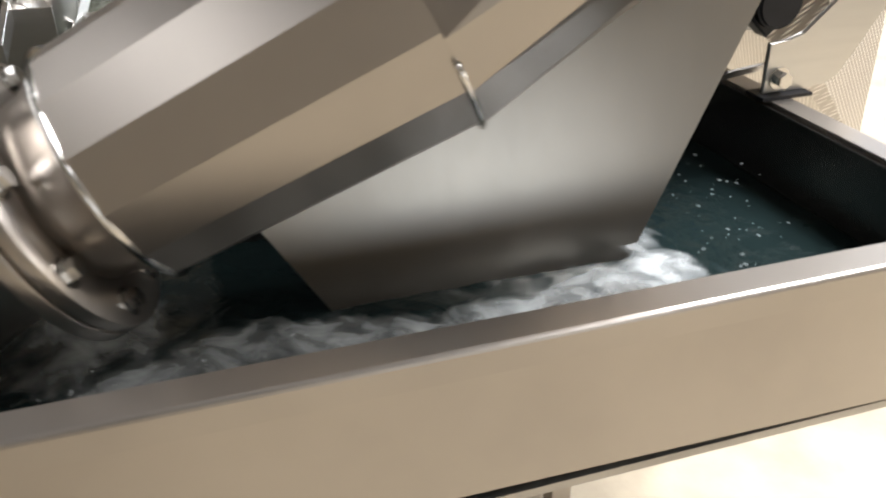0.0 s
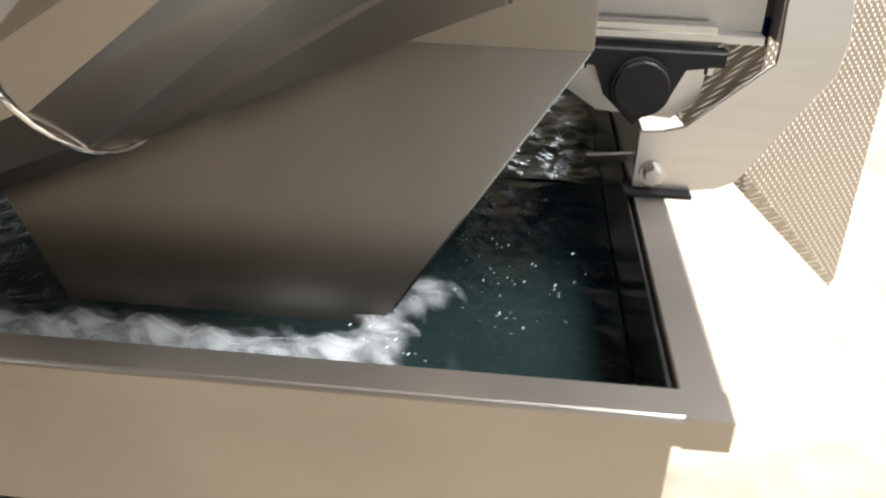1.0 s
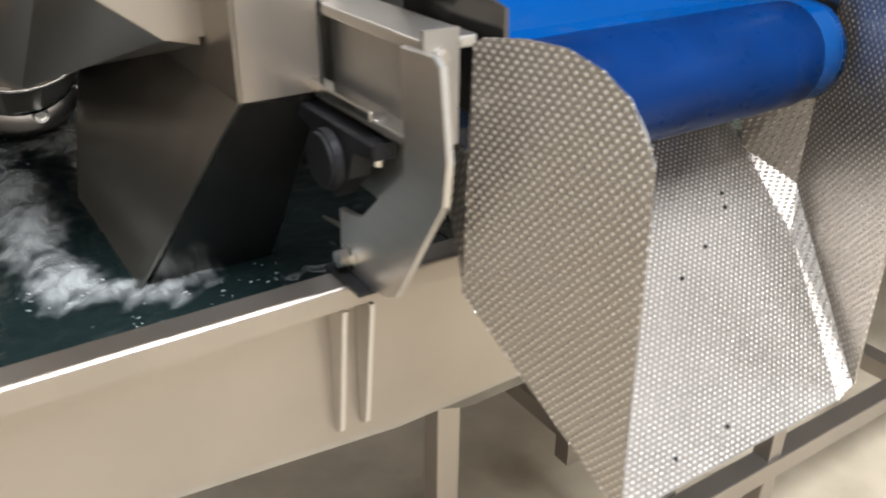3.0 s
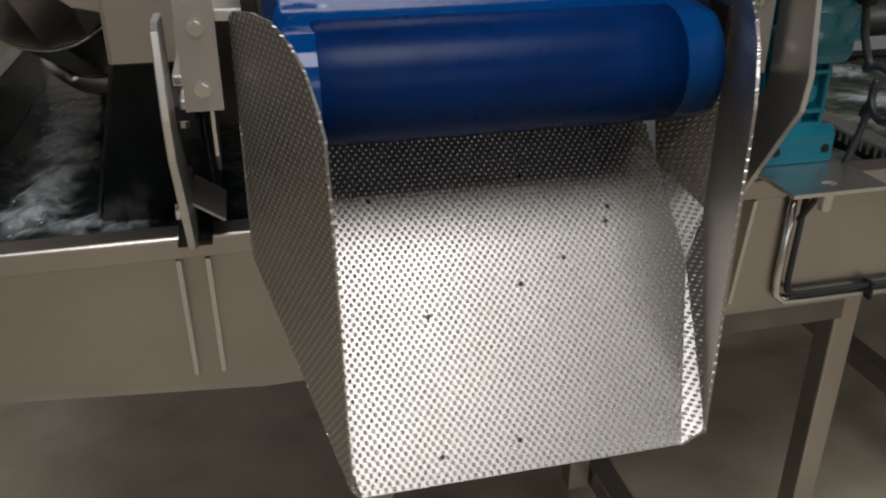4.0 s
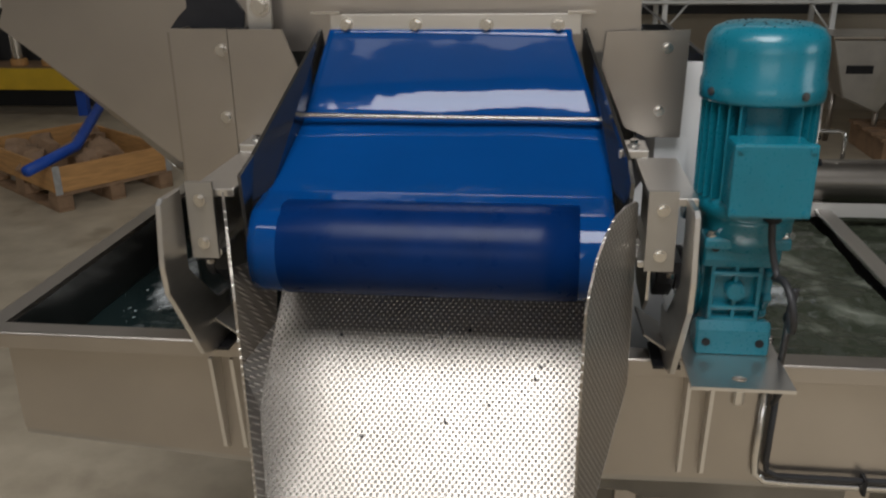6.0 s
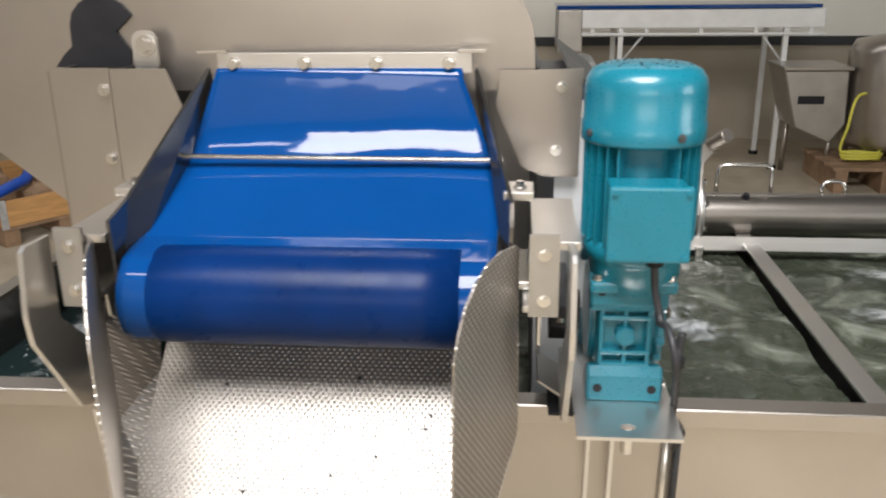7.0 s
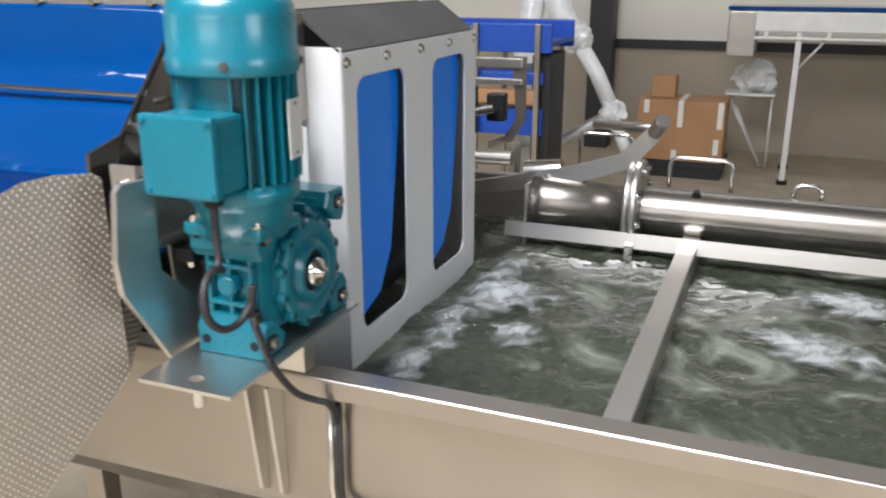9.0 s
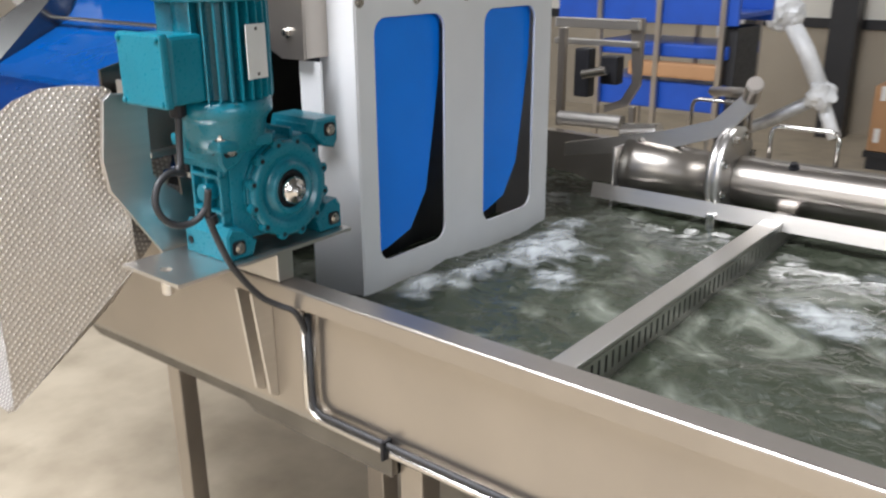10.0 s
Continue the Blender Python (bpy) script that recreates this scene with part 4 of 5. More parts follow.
for zz in (-0.029, 0.029):
    part("rivet", tilted(B(), m @ Matrix.Translation((0.0012, 0.0, zz)), 0.0008, 0.004, 0.004), DARK, np_)

cable = thing("motor_cable", "black motor cable with a coiled loop, laid over the rim", "cable", at=(1.25, -0.05, 1.1))
pts = [(1.224, -0.112, 1.290), (1.226, -0.116, 1.26), (1.232, -0.122, 1.232), (1.234, -0.128, 1.222)]
pts += [(1.234 + 0.004 * k, -0.140 + 0.034 * math.cos(radians(55 + 40 * k)), 1.189 + 0.034 * math.sin(radians(55 + 40 * k))) for k in range(9)]
pts += [(1.262, -0.108, 1.165), (1.264, -0.100, 1.13), (1.268, -0.08, 1.08), (1.274, -0.045, 1.03), (1.286, -0.018, 1.008), (1.297, -0.006, 1.0), (1.300, 0.004, 0.985), (1.296, 0.022, 0.95)]
part("sheath", smooth(tube(B(), catmull(pts, 6), 0.0048, 10)), RUBBER, cable)
part("cable_tie", cyl(B(), (1.264, -0.102, 1.150), (1.264, -0.106, 1.162), 0.008, seg=10), BLACK, cable)
conduit = thing("cable_conduit", "thin steel conduit running down and along the tank wall", "conduit", at=(1.3, 0.03, 0.9))
part("tube", smooth(tube(B(), [(1.285, 0.026, 1.0), (1.282, 0.026, 0.85), (1.284, 0.026, 0.822), (1.300, 0.026, 0.808), (1.33, 0.026, 0.806), (3.38, 0.026, 0.806)], 0.006, 10)), STEEL_BRIGHT, conduit)
part("cable_run", smooth(tube(B(), [(1.300, 0.020, 0.985), (1.298, 0.022, 0.85), (1.30, 0.022, 0.83), (1.318, 0.022, 0.82), (3.38, 0.022, 0.82)], 0.005, 8)), RUBBER, conduit)
for x in (1.45, 1.75, 2.1, 2.5, 2.9):
    part("cable_tie", box(B(), x - 0.003, x + 0.003, 0.012, 0.033, 0.797, 0.828, 0.002), BLACK, conduit)

# ---- return pipe along the far side of the tank ----
pipe = thing("return_pipe", "stainless water pipe with flanges along the far tank edge", "pipe", at=(2.0, 1.12, 1.0))
part("pipe_run", smooth(cyl(B(), (1.53, 1.125, 1.0), (3.4, 1.125, 1.0), 0.058, seg=40)), PIPE, pipe)
bm = lathe(B(), [(0.055, -0.007), (0.103, -0.007), (0.104, -0.006), (0.104, 0.006), (0.103, 0.007), (0.055, 0.007)], (1.522, 1.10, 1.022), (1, 0, 0), 44)
fl = part("flange", smooth(bm), STEEL_BRUSH, pipe)
bm = lathe(B(), [(0.05, -0.006), (0.100, -0.006), (0.100, 0.006), (0.05, 0.006)], (1.505, 1.10, 1.022), (1, 0, 0), 44)
part("flange", smooth(bm), STEEL_BRUSH, pipe)
for i in range(8):
    a = 2 * math.pi * (i + 0.5) / 8
    bolt(fl, (1.53, 1.10 + 0.086 * math.cos(a), 1.022 + 0.086 * math.sin(a)), (1, 0, 0), 0.008, 0.011)
bm = lathe(B(), [(0.056, 0.0), (0.072, 0.20), (0.072, 0.235)], (1.50, 1.11, 1.0), (-1, 0, 0), 40)
part("reducer", smooth(bm), PIPE, pipe)
part("foot_plate", box(B(), 1.512, 1.532, 0.99, 1.03, 0.90, 0.95, 0.002), STEEL_BRIGHT, pipe)
bolt(pipe, (1.653, 1.10, 1.052), (0, -0.3, 1), 0.008, 0.012, mat=BLACK)
part("ledge", slab(B(), [(1.22, 1.005, 0.937), (3.4, 1.005, 0.937), (3.4, 1.012, 0.972), (1.22, 1.012, 0.972)], 0.004), STEEL_BRUSH, pipe, "bright steel ledge just over the water")
part("end_plate", box(B(), 1.262, 1.268, 1.02, 1.20, 0.905, 1.06, 0.002), STEEL_BRUSH, pipe)


def handle(x0, x1, y, z0, z1, r, label):
    h = thing("handle", label, "handle", "bar handles", at=((x0 + x1) / 2, y, z0))
    c = 0.018
    part("bar", smooth(tube(B(), [(x0, y, z0), (x0, y, z1 - c), (x0 + 0.005, y, z1 - 0.005), (x0 + c, y, z1), (x1 - c, y, z1), (x1 - 0.005, y, z1 - 0.005), (x1, y, z1 - c), (x1, y, z0)], r, 10)), STEEL_BRIGHT, h)


handle(1.584, 1.725, 1.14, 1.045, 1.13, 0.005, "bent steel bar handle above the pipe")
handle(1.86, 1.92, 1.15, 1.045, 1.085, 0.005, "small bent steel bar handle above the pipe")
handle(1.33, 1.47, 1.30, 1.03, 1.145, 0.005, "bent steel bar handle behind the lever arm")

lever = thing("lever_arm", "bent flat steel lever arm with a round knob", "lever", at=(1.3, 1.1, 1.1))
part("arm", prism(B(), [(1.09, 1.003), (1.09, 1.038), (1.36, 1.100), (1.47, 1.135), (1.535, 1.205), (1.56, 1.205), (1.56, 1.175), (1.50, 1.105), (1.36, 1.055)], "y", 1.09, 1.102, 0.001), STEEL_BRUSH, lever)
part("knob", cyl(B(), (1.55, 1.085, 1.195), (1.575, 1.03, 1.232), 0.018, seg=20, bevel=0.003), STEEL, lever)
bolt(lever, (1.30, 1.09, 1.066), (0, -1, 0), 0.008, 0.008)
part("clamp", cyl(B(), (1.24, 1.12, 1.07), (1.33, 1.12, 1.085), 0.03, 0.024, seg=20), STEEL_BRIGHT, lever)
part("brace", smooth(tube(B(), [(1.545, 1.11, 1.20), (1.36, 1.35, 1.16)], 0.012, 12)), STEEL, lever)

drive = thing("belt_drive_frame", "open steel frame with black bearing blocks behind the hood", "machine frame", at=(1.1, 1.35, 1.2))
part("rail", box(B(), 0.90, 1.155, 1.33, 1.355, 1.30, 1.325, 0.002), STEEL_BRUSH, drive)
part("rail", box(B(), 0.90, 1.155, 1.33, 1.355, 1.255, 1.27, 0.002), STEEL_BRUSH, drive)
part("curved_plate", prism(B(), [(1.125, 1.33), (1.165, 1.33), (1.165, 1.16), (1.13, 1.10), (1.06, 1.075), (1.06, 1.095), (1.11, 1.115), (1.14, 1.165)], "y", 1.34, 1.348), STEEL, drive)
part("bearing_block", box(B(), 0.99, 1.035, 1.29, 1.33, 1.12, 1.25, 0.006), BLACK, drive)
part("bearing_block", box(B(), 1.07, 1.12, 1.29, 1.33, 1.16, 1.235, 0.006), BLACK, drive)
part("shaft_end", cyl(B(), (1.03, 1.27, 1.185), (1.10, 1.27, 1.20), 0.012, seg=16), STEEL_BRIGHT, drive)
part("cross_tube", cyl(B(), (0.96, 1.28, 1.06), (1.15, 1.28, 1.065), 0.02, seg=18), STEEL_DULL, drive)
part("post", box(B(), 0.925, 0.945, 1.31, 1.33, 1.03, 1.30, 0.002), STEEL, drive)
part("post", box(B(), 1.14, 1.155, 1.33, 1.345, 1.0, 1.10, 0.002), STEEL, drive)

# ---- the hall behind the machine ----
solo("column", box(B(), 0.12, 0.33, 6.85, 7.05, 0, 5, 0.004), WALL_DARK, "dark steel column before the wall", "column", kind="structure")

table = thing("work_conveyor", "white aluminium table conveyor with blue top on slim legs", "conveyor table", at=(2.4, 6.1, 0))
part("top_rail", box(B(), 1.55, 3.42, 5.92, 5.96, 1.13, 1.27, 0.006), ALU, table)
part("top_rail", box(B(), 1.55, 3.42, 6.5, 6.54, 1.13, 1.27, 0.006), ALU, table)
part("belt", box(B(), 1.35, 3.40, 5.96, 6.5, 1.275, 1.305, 0.004), BELT, table, "blue conveyor belt top")
part("slider_bed", box(B(), 1.58, 3.40, 5.97, 6.49, 1.15, 1.26), BLACK, table)
for i in range(5):
    x = 1.62 + i * 0.42
    part("stay", box(B(), x, x + 0.03, 5.90, 5.925, 1.09, 1.13, 0.002), ALU, table)
part("lower_rail", box(B(), 1.55, 3.42, 5.90, 5.93, 1.075, 1.095, 0.003), ALU, table)
for x in (1.86, 3.14):
    for y in (5.95, 6.52):
        lg = part("leg", box(B(), x - 0.02, x + 0.02, y - 0.02, y + 0.02, 0.03, 1.13, 0.003), ALU, table)
        part("foot", cyl(B(), (x, y, 0), (x, y, 0.03), 0.04, seg=14), BLACK, lg)
    part("brace", smooth(tube(B(), [(x, 5.95, 0.85), (x + (0.2 if x < 2 else -0.2), 5.95, 1.1)], 0.009, 8)), ALU, table)
for x in (1.60, 3.38):
    part("end_roller", cyl(B(), (x, 5.95, 1.18), (x, 6.5, 1.18), 0.05, seg=20), BLACK, table)
hang = solo("side_tray", box(B(), 1.36, 1.56, 5.97, 6.45, 0.94, 1.27, 0.01), STEEL_DULL, "grey steel box hanging at the table end", "tray")

carton = thing("cardboard_box", "brown cardboard box with white tape strips on a dark pallet", "box", at=(1.07, 6.0, 0.12))
part("body", box(B(), 0.755, 1.41, 5.87, 6.3, 0.135, 0.60, 0.006), CARD, carton)
for x, z0, z1 in ((0.80, 0.50, 0.602), (1.06, 0.40, 0.602), (0.79, 0.20, 0.30), (1.03, 0.14, 0.22), (1.355, 0.40, 0.602), (1.34, 0.20, 0.32)):
    part("tape", box(B(), x, x + 0.04, 5.866, 5.872, z0, z1), TAPE, carton)
part("tape", box(B(), 1.06, 1.10, 5.88, 6.29, 0.597, 0.603), TAPE, carton)
solo("small_carton", box(B(), 0.83, 1.01, 6.0, 6.2, 0.6035, 0.77, 0.006), CARD, "small brown carton on top of the cardboard box", "box")
bm = B()
for y in (5.88, 6.07, 6.25):
    box(bm, 0.76, 1.41, y, y + 0.08, 0.0, 0.085)
box(bm, 0.74, 1.43, 5.86, 6.34, 0.087, 0.132)
solo("dark_pallet", bm, WALL_DARK, "low dark pallet under the cardboard box", "pallet")

stand = thing("folding_stand", "light folding stand with a plastic wrapped pack", "stand", at=(1.6, 6.4, 0))
part("top", box(B(), 1.36, 1.74, 6.35, 6.65, 0.60, 0.62, 0.004), ALU, stand)
for a, b in (((1.38, 6.4, 0.6), (1.68, 6.4, 0.03)), ((1.72, 6.4, 0.6), (1.72, 6.4, 0.03)), ((1.38, 6.6, 0.6), (1.66, 6.6, 0.03))):
    part("leg", smooth(tube(B(), [a, b], 0.012, 8)), ALU, stand)


def crumple(bm, c, r, seed, sub=3, amp=0.25, sq=(1, 1, 1)):
    g = bmesh.ops.create_icosphere(bm, subdivisions=sub, radius=1)
    for v in g["verts"]:
        d = v.co.normalized()
        k = 1 + amp * noise.noise(d * 1.8 + Vector((seed, 0, 0))) + 0.5 * amp * noise.noise(d * 5 + Vector((0, seed, 0)))
        v.co = Vector(c) + Vector((d.x * r * sq[0], d.y * r * sq[1], d.z * r * sq[2])) * k
    return bm


solo("wrapped_pack", crumple(B(), (1.55, 6.5, 0.745), 0.15, 3.0, 3, 0.45, (1.15, 0.8, 0.8)), FOIL, "pack wrapped in crumpled clear plastic film", "package")

arm = thing("wrapped_robot_arm", "jointed robot arm wrapped in white protective foil", "robot arm", at=(0.7, 4.0, 0))
part("upper_arm", smooth(tube(B(), [(0.50, 4.0, 1.55), (0.58, 4.0, 1.33), (0.70, 4.0, 1.15)], 0.075, 16)), FOIL, arm)
part("forearm", smooth(tube(B(), [(0.70, 4.0, 1.15), (0.80, 4.0, 1.0), (0.90, 4.0, 0.80)], 0.045, 14)), FOIL, arm)
part("joint", crumple(B(), (0.66, 4.0, 1.2), 0.10, 1.0, 3, 0.3), FOIL, arm)
part("wrist", crumple(B(), (0.91, 3.98, 0.78), 0.075, 2.0, 3, 0.4), FOIL, arm)
part("tool", smooth(tube(B(), [(0.91, 4.0, 0.76), (0.97, 4.0, 0.62), (1.0, 4.0, 0.56)], 0.035, 12)), FOIL, arm)
part("second_arm", smooth(tube(B(), [(0.92, 4.0, 0.78), (0.62, 4.0, 0.60), (0.40, 4.05, 0.50)], 0.035, 12)), GALV, arm)
part("base_column", cyl(B(), (0.40, 4.05, 0.0), (0.40, 4.05, 0.55), 0.12, seg=24, bevel=0.01), GALV, arm)
part("shoulder", smooth(tube(B(), [(0.40, 4.05, 0.55), (0.36, 4.05, 1.1), (0.45, 4.0, 1.6)], 0.07, 16)), FOIL, arm)

rack = thing("blue_transfer_conveyor", "blue modular conveyor frame behind the hood", "conveyor", at=(0.4, 3.1, 0))
part("side_rail", box(B(), -0.1, 0.80, 2.98, 3.01, 1.19, 1.32, 0.006), BLUE_PAINT, rack)
part("side_rail", box(B(), -0.1, 0.80, 3.4, 3.43, 1.19, 1.32, 0.006), BLUE_PAINT, rack)
part("deck", box(B(), -0.1, 0.80, 3.01, 3.4, 1.22, 1.24), BLUE_PAINT, rack)
part("lower_deck", box(B(), 0.1, 0.76, 3.0, 3.4, 0.80, 0.93, 0.01), BLUE_PAINT, rack)
part("lower_deck", box(B(), 0.1, 0.76, 3.0, 3.4, 1.04, 1.10, 0.01), BLUE_PAINT, rack)
part("carton_strip", box(B(), 0.30, 0.74, 2.96, 3.02, 0.95, 1.02, 0.012), CARD, rack)
for x in (0.14, 0.44, 0.74):
    for y in (2.965, 3.42):
        part("post", box(B(), x - 0.012, x + 0.012, y - 0.012, y + 0.012, 0, 1.32, 0.002), STEEL, rack)
part("end_box", box(B(), 0.70, 0.79, 3.02, 3.30, 0.60, 1.18, 0.01), WALL_DARK, rack)

drumv = thing("steel_vessel", "upright stainless vessel with lid on legs", "vessel", at=(3.85, 5.6, 0))
part("shell", smooth(lathe(B(), [(0.30, 0.28), (0.32, 0.32), (0.32, 0.98), (0.28, 1.06), (0.1, 1.10)], (3.85, 5.6, 0), (0, 0, 1), 40)), STEEL, drumv)
for a in (30, 150, 270):
    part("leg", box(B(), 3.85 + 0.26 * math.cos(radians(a)) - 0.02, 3.85 + 0.26 * math.cos(radians(a)) + 0.02, 5.6 + 0.26 * math.sin(radians(a)) - 0.02, 5.6 + 0.26 * math.sin(radians(a)) + 0.02, 0, 0.30, 0.003), STEEL, drumv)
hopper = thing("tilted_hopper", "grey tilted steel hopper with dark openings", "hopper", at=(3.3, 5.6, 0))
part("shell", prism(B(), [(3.03, 0.85), (3.50, 0.85), (3.52, 0.45), (3.42, 0.30), (3.15, 0.42)], "y", 5.5, 5.95, 0.01), STEEL_DULL, hopper)
# black board paints the dark of the hopper's opening
part("opening", box(B(), 3.15, 3.34, 5.492, 5.499, 0.60, 0.66), BLACK, hopper)
part("rim", box(B(), 3.02, 3.52, 5.47, 5.96, 0.852, 0.875, 0.004), STEEL, hopper)
part("leg", smooth(tube(B(), [(3.45, 5.6, 0.44), (3.44, 5.6, 0)], 0.02, 10)), STEEL, hopper)
part("leg", smooth(tube(B(), [(3.2, 5.85, 0.44), (3.2, 5.9, 0)], 0.02, 10)), STEEL, hopper)
hose = thing("yellow_hose", "coiled pale yellow hose hanging down to the floor", "hose", at=(3.6, 5.4, 0))
pts = [(3.62, 5.42, 0.70), (3.52, 5.36, 0.66), (3.48, 5.34, 0.45), (3.46, 5.34, 0.26)]
pts += [(3.60 + (0.13 + 0.01 * (k % 3)) * math.cos(k * 0.9), 5.34 + 0.06 * math.sin(k * 0.9), 0.215 + 0.003 * k) for k in range(22)]
part("hose_line", smooth(tube(B(), catmull(pts, 4), 0.011, 8)), HOSE, hose)
pal2 = thing("brown_pallet", "worn brown wooden pallet with coiled hose on it", "pallet", at=(3.65, 5.5, 0))
for y in (5.15, 5.35, 5.55, 5.75):
    part("board", box(B(), 3.35, 4.15, y, y + 0.12, 0.165, 0.19, 0.003), WOOD_PALLET, pal2)
for x in (3.37, 3.7, 4.05):
    part("block", box(B(), x, x + 0.09, 5.15, 5.87, 0.0, 0.164, 0.003), WOOD_PALLET, pal2)

# pallet with a wooden collar
pal = thing("pallet", "wooden pallet carrying a pine collar with steel corners", "pallet", at=(-1.85, 3.9, 0))
pu, pv = Vector((0.47, 0.643, 0)).normalized(), Vector((-0.643, 0.47, 0)).normalized()
P0 = Vector((-2.08, 3.605, 0))
MP = Matrix(((pu.x, pv.x, 0, P0.x), (pu.y, pv.y, 0, P0.y), (0, 0, 1, 0), (0, 0, 0, 1)))


def pbox(a0, a1, b0, b1, z0, z1):
    m = MP @ Matrix.Translation(((a0 + a1) / 2, (b0 + b1) / 2, (z0 + z1) / 2))
    return tilted(B(), m, a1 - a0, b1 - b0, z1 - z0, 0.003)


for a in (0.0, 0.35, 0.70):
    for b in (0.0, 0.5, 1.0):
        part("block", pbox(a, a + 0.1, b, b + 0.14, 0.022, 0.10), WOOD_PALLET, pal)
    part("skid", pbox(a, a + 0.1, 0, 1.2, 0, 0.021), WOOD_PALLET, pal)
for b in (0.0, 0.26, 0.52, 0.78, 1.08):
    part("board", pbox(0, 0.8, b, b + 0.12, 0.101, 0.124), WOOD_PALLET, pal)
collar = thing("pallet_collar", "pale pine pallet collar holding loose parts and a blue strap", "pallet collar", at=(-1.85, 3.9, 0.125))
part("side", pbox(0, 0.8, 0.0, 0.02, 0.125, 0.29), WOOD, collar)
part("side", pbox(0, 0.8, 1.18, 1.2, 0.125, 0.29), WOOD, collar)
part("side", pbox(0, 0.02, 0.021, 1.179, 0.125, 0.29), WOOD, collar)
part("side", pbox(0.78, 0.80, 0.021, 1.179, 0.125, 0.29), WOOD, collar)
for a in (-0.004, 0.76):
    part("corner_hinge", pbox(a, a + 0.045, -0.004, -0.001, 0.115, 0.30), GALV, collar)
bar_ = thing("blue_bar", "blue painted bar lying across the pallet collar", "bar", at=(-1.9, 4.2, 0.3))
part("bar", smooth(tube(B(), [MP @ Vector((-0.16, -0.02, 0.31)), MP @ Vector((0.3, 0.3, 0.33)), MP @ Vector((0.62, 0.55, 0.52))], 0.035, 12)), BLUE_PAINT, bar_)
bm = B()
rr_ = random.Random(2)
for i in range(10):
    c = MP @ Vector((0.1 + 0.6 * rr_.random(), 0.1 + 0.9 * rr_.random(), 0.2))
    crumple(bm, c, 0.10 + 0.04 * rr_.random(), i * 1.7, 2, 0.5)
solo("scrap_heap", bm, WOOD_PALLET, "heap of brown loose parts in the collar", "scrap", kind="stuff")

# low yellow shelf far behind
shelf = thing("yellow_shelf", "low storage rack with yellow beam and pots on it", "shelf", at=(-4, 6.6, 0))
part("beam", box(B(), -5.6, -3.4, 6.45, 6.52, 0.26, 0.46, 0.01), YELLOW, shelf)
# dark board set up as the shadow at the rack's back
part("shadow_back", box(B(), -5.6, -3.5, 7.0, 7.1, 0.0, 0.9), WALL_DARK, shelf)
part("board", box(B(), -5.6, -3.4, 6.53, 7.0, 0.42, 0.46), WOOD_PALLET, shelf)
for x in (-5.5, -3.5):
    part("post", box(B(), x - 0.05, x + 0.05, 6.53, 6.6, 0, 1.8, 0.004), BLUE_PAINT, shelf)
for i in range(5):
    x = -5.1 + 0.32 * i
    p_ = thing("steel_pot", "small steel part standing on a wooden base", "machine part", "parts on the shelf", at=(x, 6.65, 0.46))
    part("base", cyl(B(), (x, 6.65, 0.461), (x, 6.65, 0.53), 0.08, seg=18, bevel=0.008), WOOD, p_)
    part("body", cyl(B(), (x, 6.65, 0.531), (x, 6.65, 0.85), 0.055, seg=18, bevel=0.006), STEEL_BRIGHT, p_)

# blue covered goods far behind the duct
goods = thing("covered_goods", "goods under pale blue film on a dark rack", "goods", at=(5.4, 1.7, 0))
part("cover", crumple(B(), (5.4, 1.75, 0.30), 0.34, 8.0, 3, 0.4, (0.8, 1.0, 0.8)), FOIL, goods)
part("blue_cover", crumple(B(), (5.5, 1.45, 0.28), 0.30, 11.0, 3, 0.4, (0.8, 0.9, 0.8)), BLUE_PAINT, goods)
solo("dark_cabinet", box(B(), 6.4, 7.4, 0.4, 3.4, 0, 1.6, 0.01), WALL_DARK, "tall dark machine cabinet against the hall", "cabinet")

# ---- foam and splashing water ----
foam_bits = []


def foam_patch(cx, cy, rx, ry, h, seed, label, yaw=0):
    """A rigid drift of foam: a thin uneven skin, thick and bubbly in the middle, frayed at its edge."""
    bm = B()
    lay = bm.loops.layers.uv.new("UVMap")
    n = 34
    grid = []
    for i in range(n + 1):
        row = []
        for j in range(n + 1):
            u, v = 2 * i / n - 1, 2 * j / n - 1
            d = math.sqrt(u * u + v * v)
            x, y = rx * u, ry * v
            lump = 0.6 + 0.6 * noise.noise((x * 15 + seed, y * 15, 1.0)) + 0.15 * noise.noise((x * 60, y * 60 + seed, 2.0)) + 0.1 * noise.noise((x * 170, y * 170, seed))
            z = h * max(1 - d * d, 0) * lump - 0.012 * d * d
            row.append((bm.verts.new((x, y, z)), u, v))
        grid.append(row)
    for i in range(n):
        for j in range(n):
            q = (grid[i][j], grid[i + 1][j], grid[i + 1][j + 1], grid[i][j + 1])
            if all(a[1] ** 2 + a[2] ** 2 > 1.0 for a in q):
                continue
            f = bm.faces.new([a[0] for a in q])
            f.smooth = True
            for lp, a in zip(f.loops, q):
                lp[lay].uv = (a[1], a[2])
    bmesh.ops.delete(bm, geom=[v for v in bm.verts if not v.link_faces], context="VERTS")
    ob = link_mesh("foam_patch", bm, FOAM)
    ob.matrix_basis = Matrix.Translation((cx, cy, WAT))
    tagged(ob, label, "foam", "drifting foam")
    foam_bits.append((ob, Vector((cx, cy, WAT)), seed))
    return ob


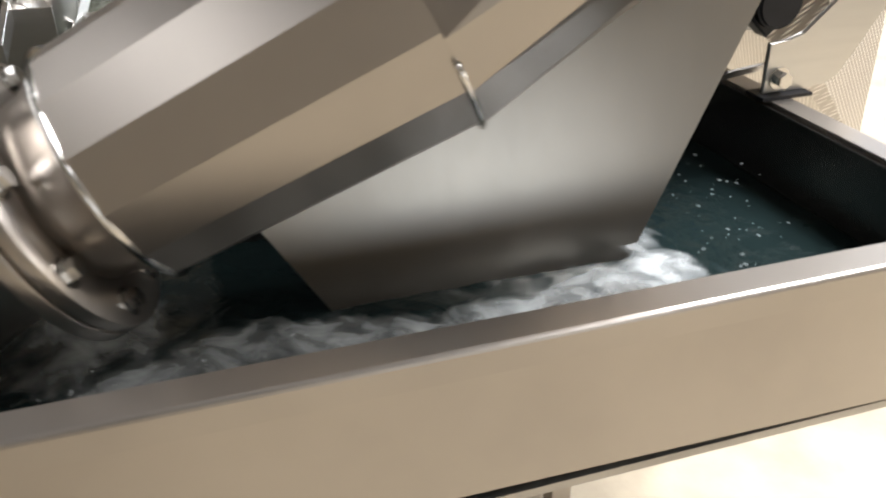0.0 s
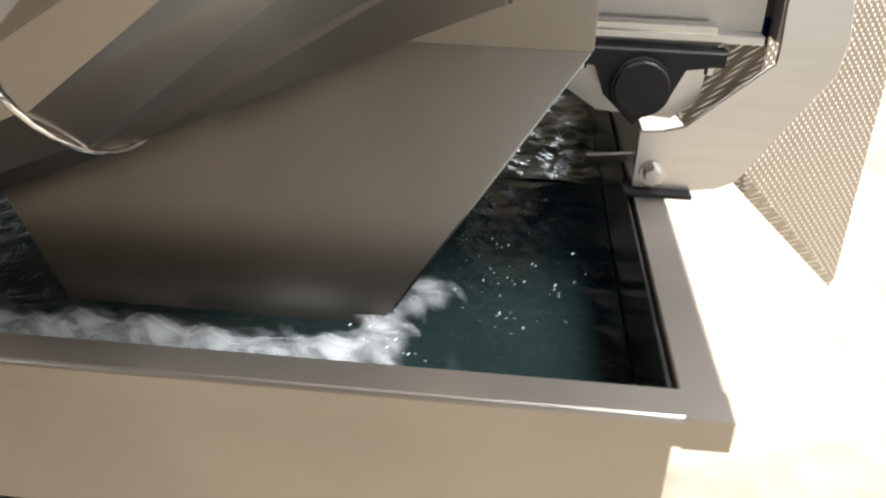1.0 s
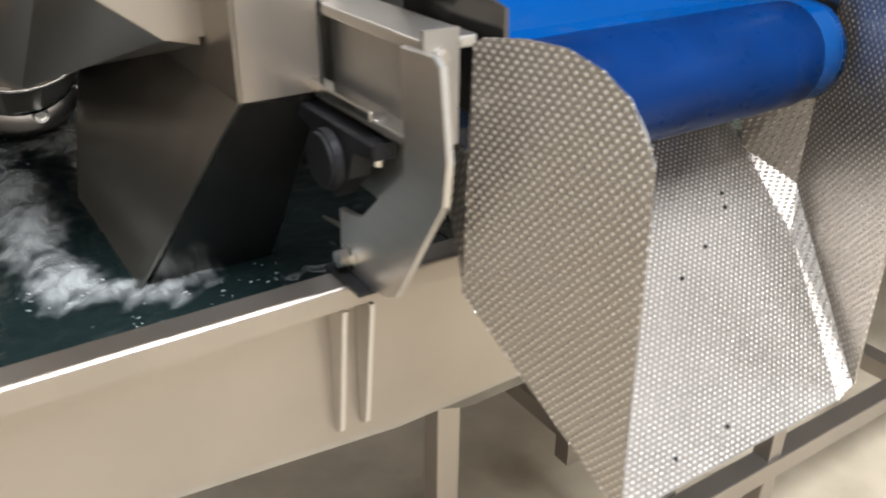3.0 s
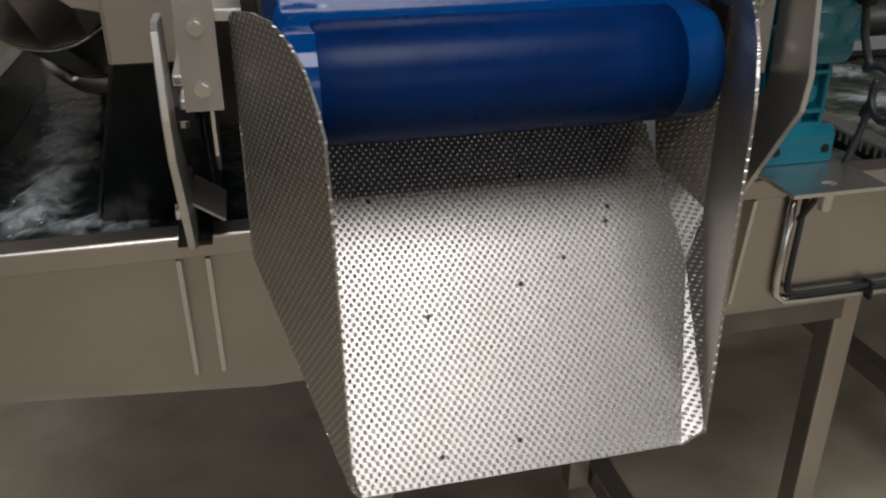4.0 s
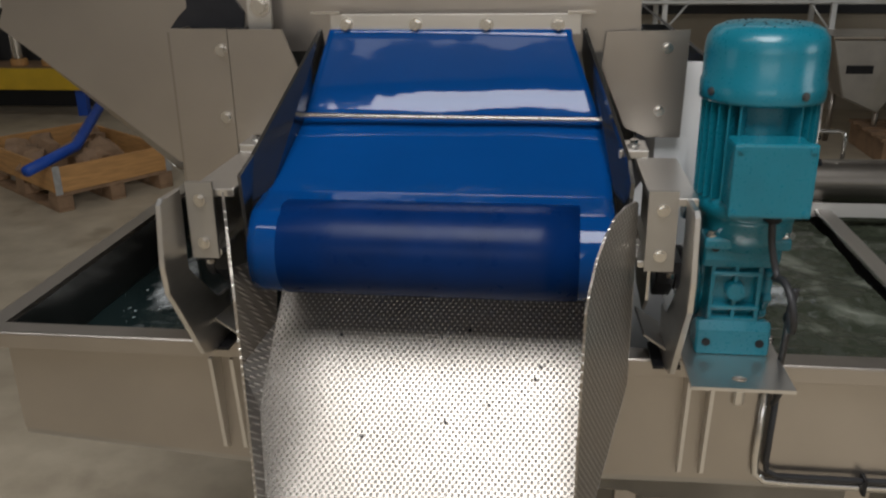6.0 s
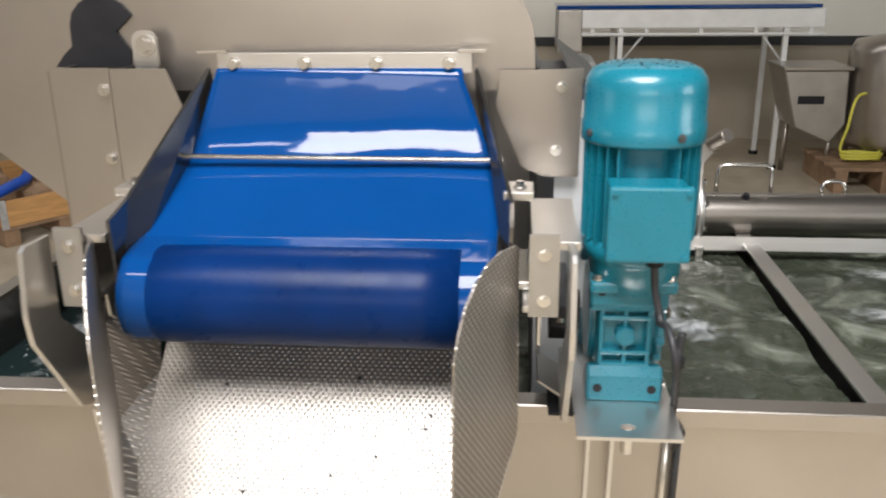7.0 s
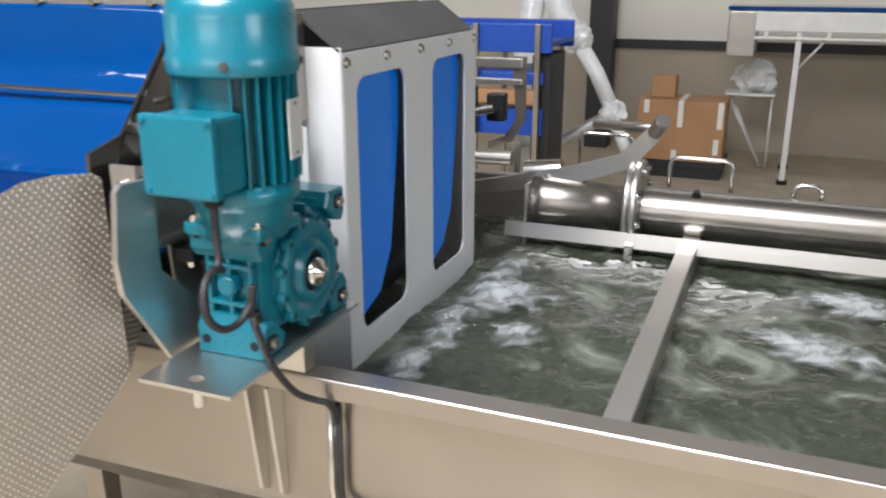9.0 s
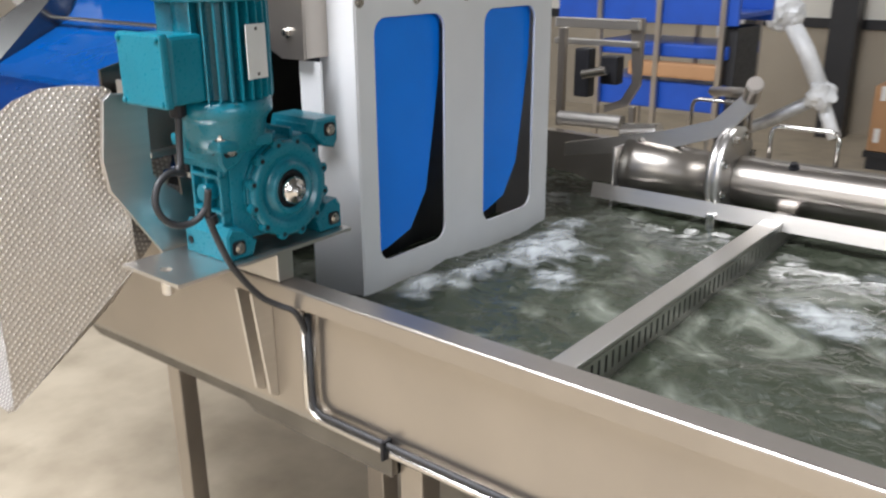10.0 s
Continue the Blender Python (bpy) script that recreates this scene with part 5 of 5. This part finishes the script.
for i in range(10):
    foam_patch(0.175 + 0.012 * math.sin(i * 2.1), 0.36 + 0.062 * i, 0.085, 0.12, 0.026, 20 + i, "white churning foam between tank wall and sloping panel")
for i in range(3):
    foam_patch(0.235 + 0.05 * i, 0.32 - 0.012 * i, 0.07, 0.06, 0.010, 50 + i, "white foam curling round the panel corner")
for i in range(6):
    foam_patch(1.29 + 0.012 * (i % 2), 0.30 + 0.10 * i, 0.065, 0.11, 0.022, 70 + i, "white foam along the window panel")
foam_patch(1.33, 0.60, 0.12, 0.17, 0.030, 93, "thick white foam boiling up beside the window panel")
foam_patch(1.36, 0.66, 0.13, 0.14, 0.026, 90, "curl of white foam drifting from the panel")
foam_patch(1.42, 0.50, 0.10, 0.09, 0.012, 91, "thin foam drifting on green water")
foam_patch(0.30, 0.95, 0.18, 0.15, 0.012, 92, "thin foam on the water below the duct")
for i, (x, y) in enumerate(((1.9, 0.6), (2.15, 0.35), (2.0, 0.85), (2.4, 0.6))):
    foam_patch(x, y, 0.20, 0.14, 0.006, 100 + i, "pale foam streaks behind the weir")

drops = []
rg = random.Random(77)
for k, (dx, dy) in enumerate(((0.24, 0.17), (0.33, 0.15), (0.17, 0.30), (0.14, 0.95), (0.15, 0.80), (1.30, 0.45), (0.38, 0.20))):
    bm = B()
    for i in range(18):
        c = Vector((min(max(rg.gauss(0, 0.035), -0.06), 0.06), min(max(rg.gauss(0, 0.035), -0.06), 0.06), abs(rg.gauss(0, 0.012)) + 0.004))
        r = 0.0003 + 0.0006 * rg.random()
        g = bmesh.ops.create_icosphere(bm, subdivisions=1, radius=r)
        st = 1 + 4 * rg.random()
        for v in g["verts"]:
            v.co = Vector((v.co.x * st, v.co.y, v.co.z)) + c
    for f in bm.faces:
        f.smooth = True
    ob = link_mesh("spray", bm, DROP)
    ob.matrix_basis = Matrix.Translation((dx, dy, WAT + 0.005))
    tagged(ob, "glittering spray of water drops over the foam", "water spray", "spray over the water", "stuff")
    drops.append((ob, Vector((dx, dy, WAT + 0.005)), k))


def motions():
    """The roller and the shaft turn; foam and spray churn on the water."""
    m0 = Matrix.Translation((CX + 0.005, RY, RZ + 0.012))
    walk(drum, [(i * 0.5, m0 @ Matrix.Rotation(radians(38 * i), 4, "X")) for i in range(21)])
    m1 = Matrix.Translation((1.254, 0.041, 1.165))
    walk(shaft, [(i * 0.5, m1 @ Matrix.Rotation(radians(38 * i), 4, "X")) for i in range(21)])
    for ob, c, sd in foam_bits:
        rows = []
        for i in range(26):
            t = i * 0.4
            d = Vector((0.010 * math.sin(2.3 * t + sd), 0.020 * math.sin(1.7 * t + 2.1 * sd), 0.007 * math.sin(5.1 * t + sd)))
            rows.append((t, Matrix.Translation(c + d) @ Matrix.Rotation(radians(9 * math.sin(1.3 * t + sd)), 4, "Z")))
        walk(ob, rows)
    for ob, c, sd in drops:
        rows = []
        for i in range(51):
            t = i * 0.2
            d = Vector((0.012 * math.sin(6.1 * t + sd), 0.012 * math.cos(5.3 * t + sd), 0.014 * abs(math.sin(4.7 * t + sd))))
            rows.append((t, Matrix.Translation(c + d) @ Matrix.Rotation(radians(30 * math.sin(3.1 * t + sd)), 4, "Z")))
        walk(ob, rows)


motions()
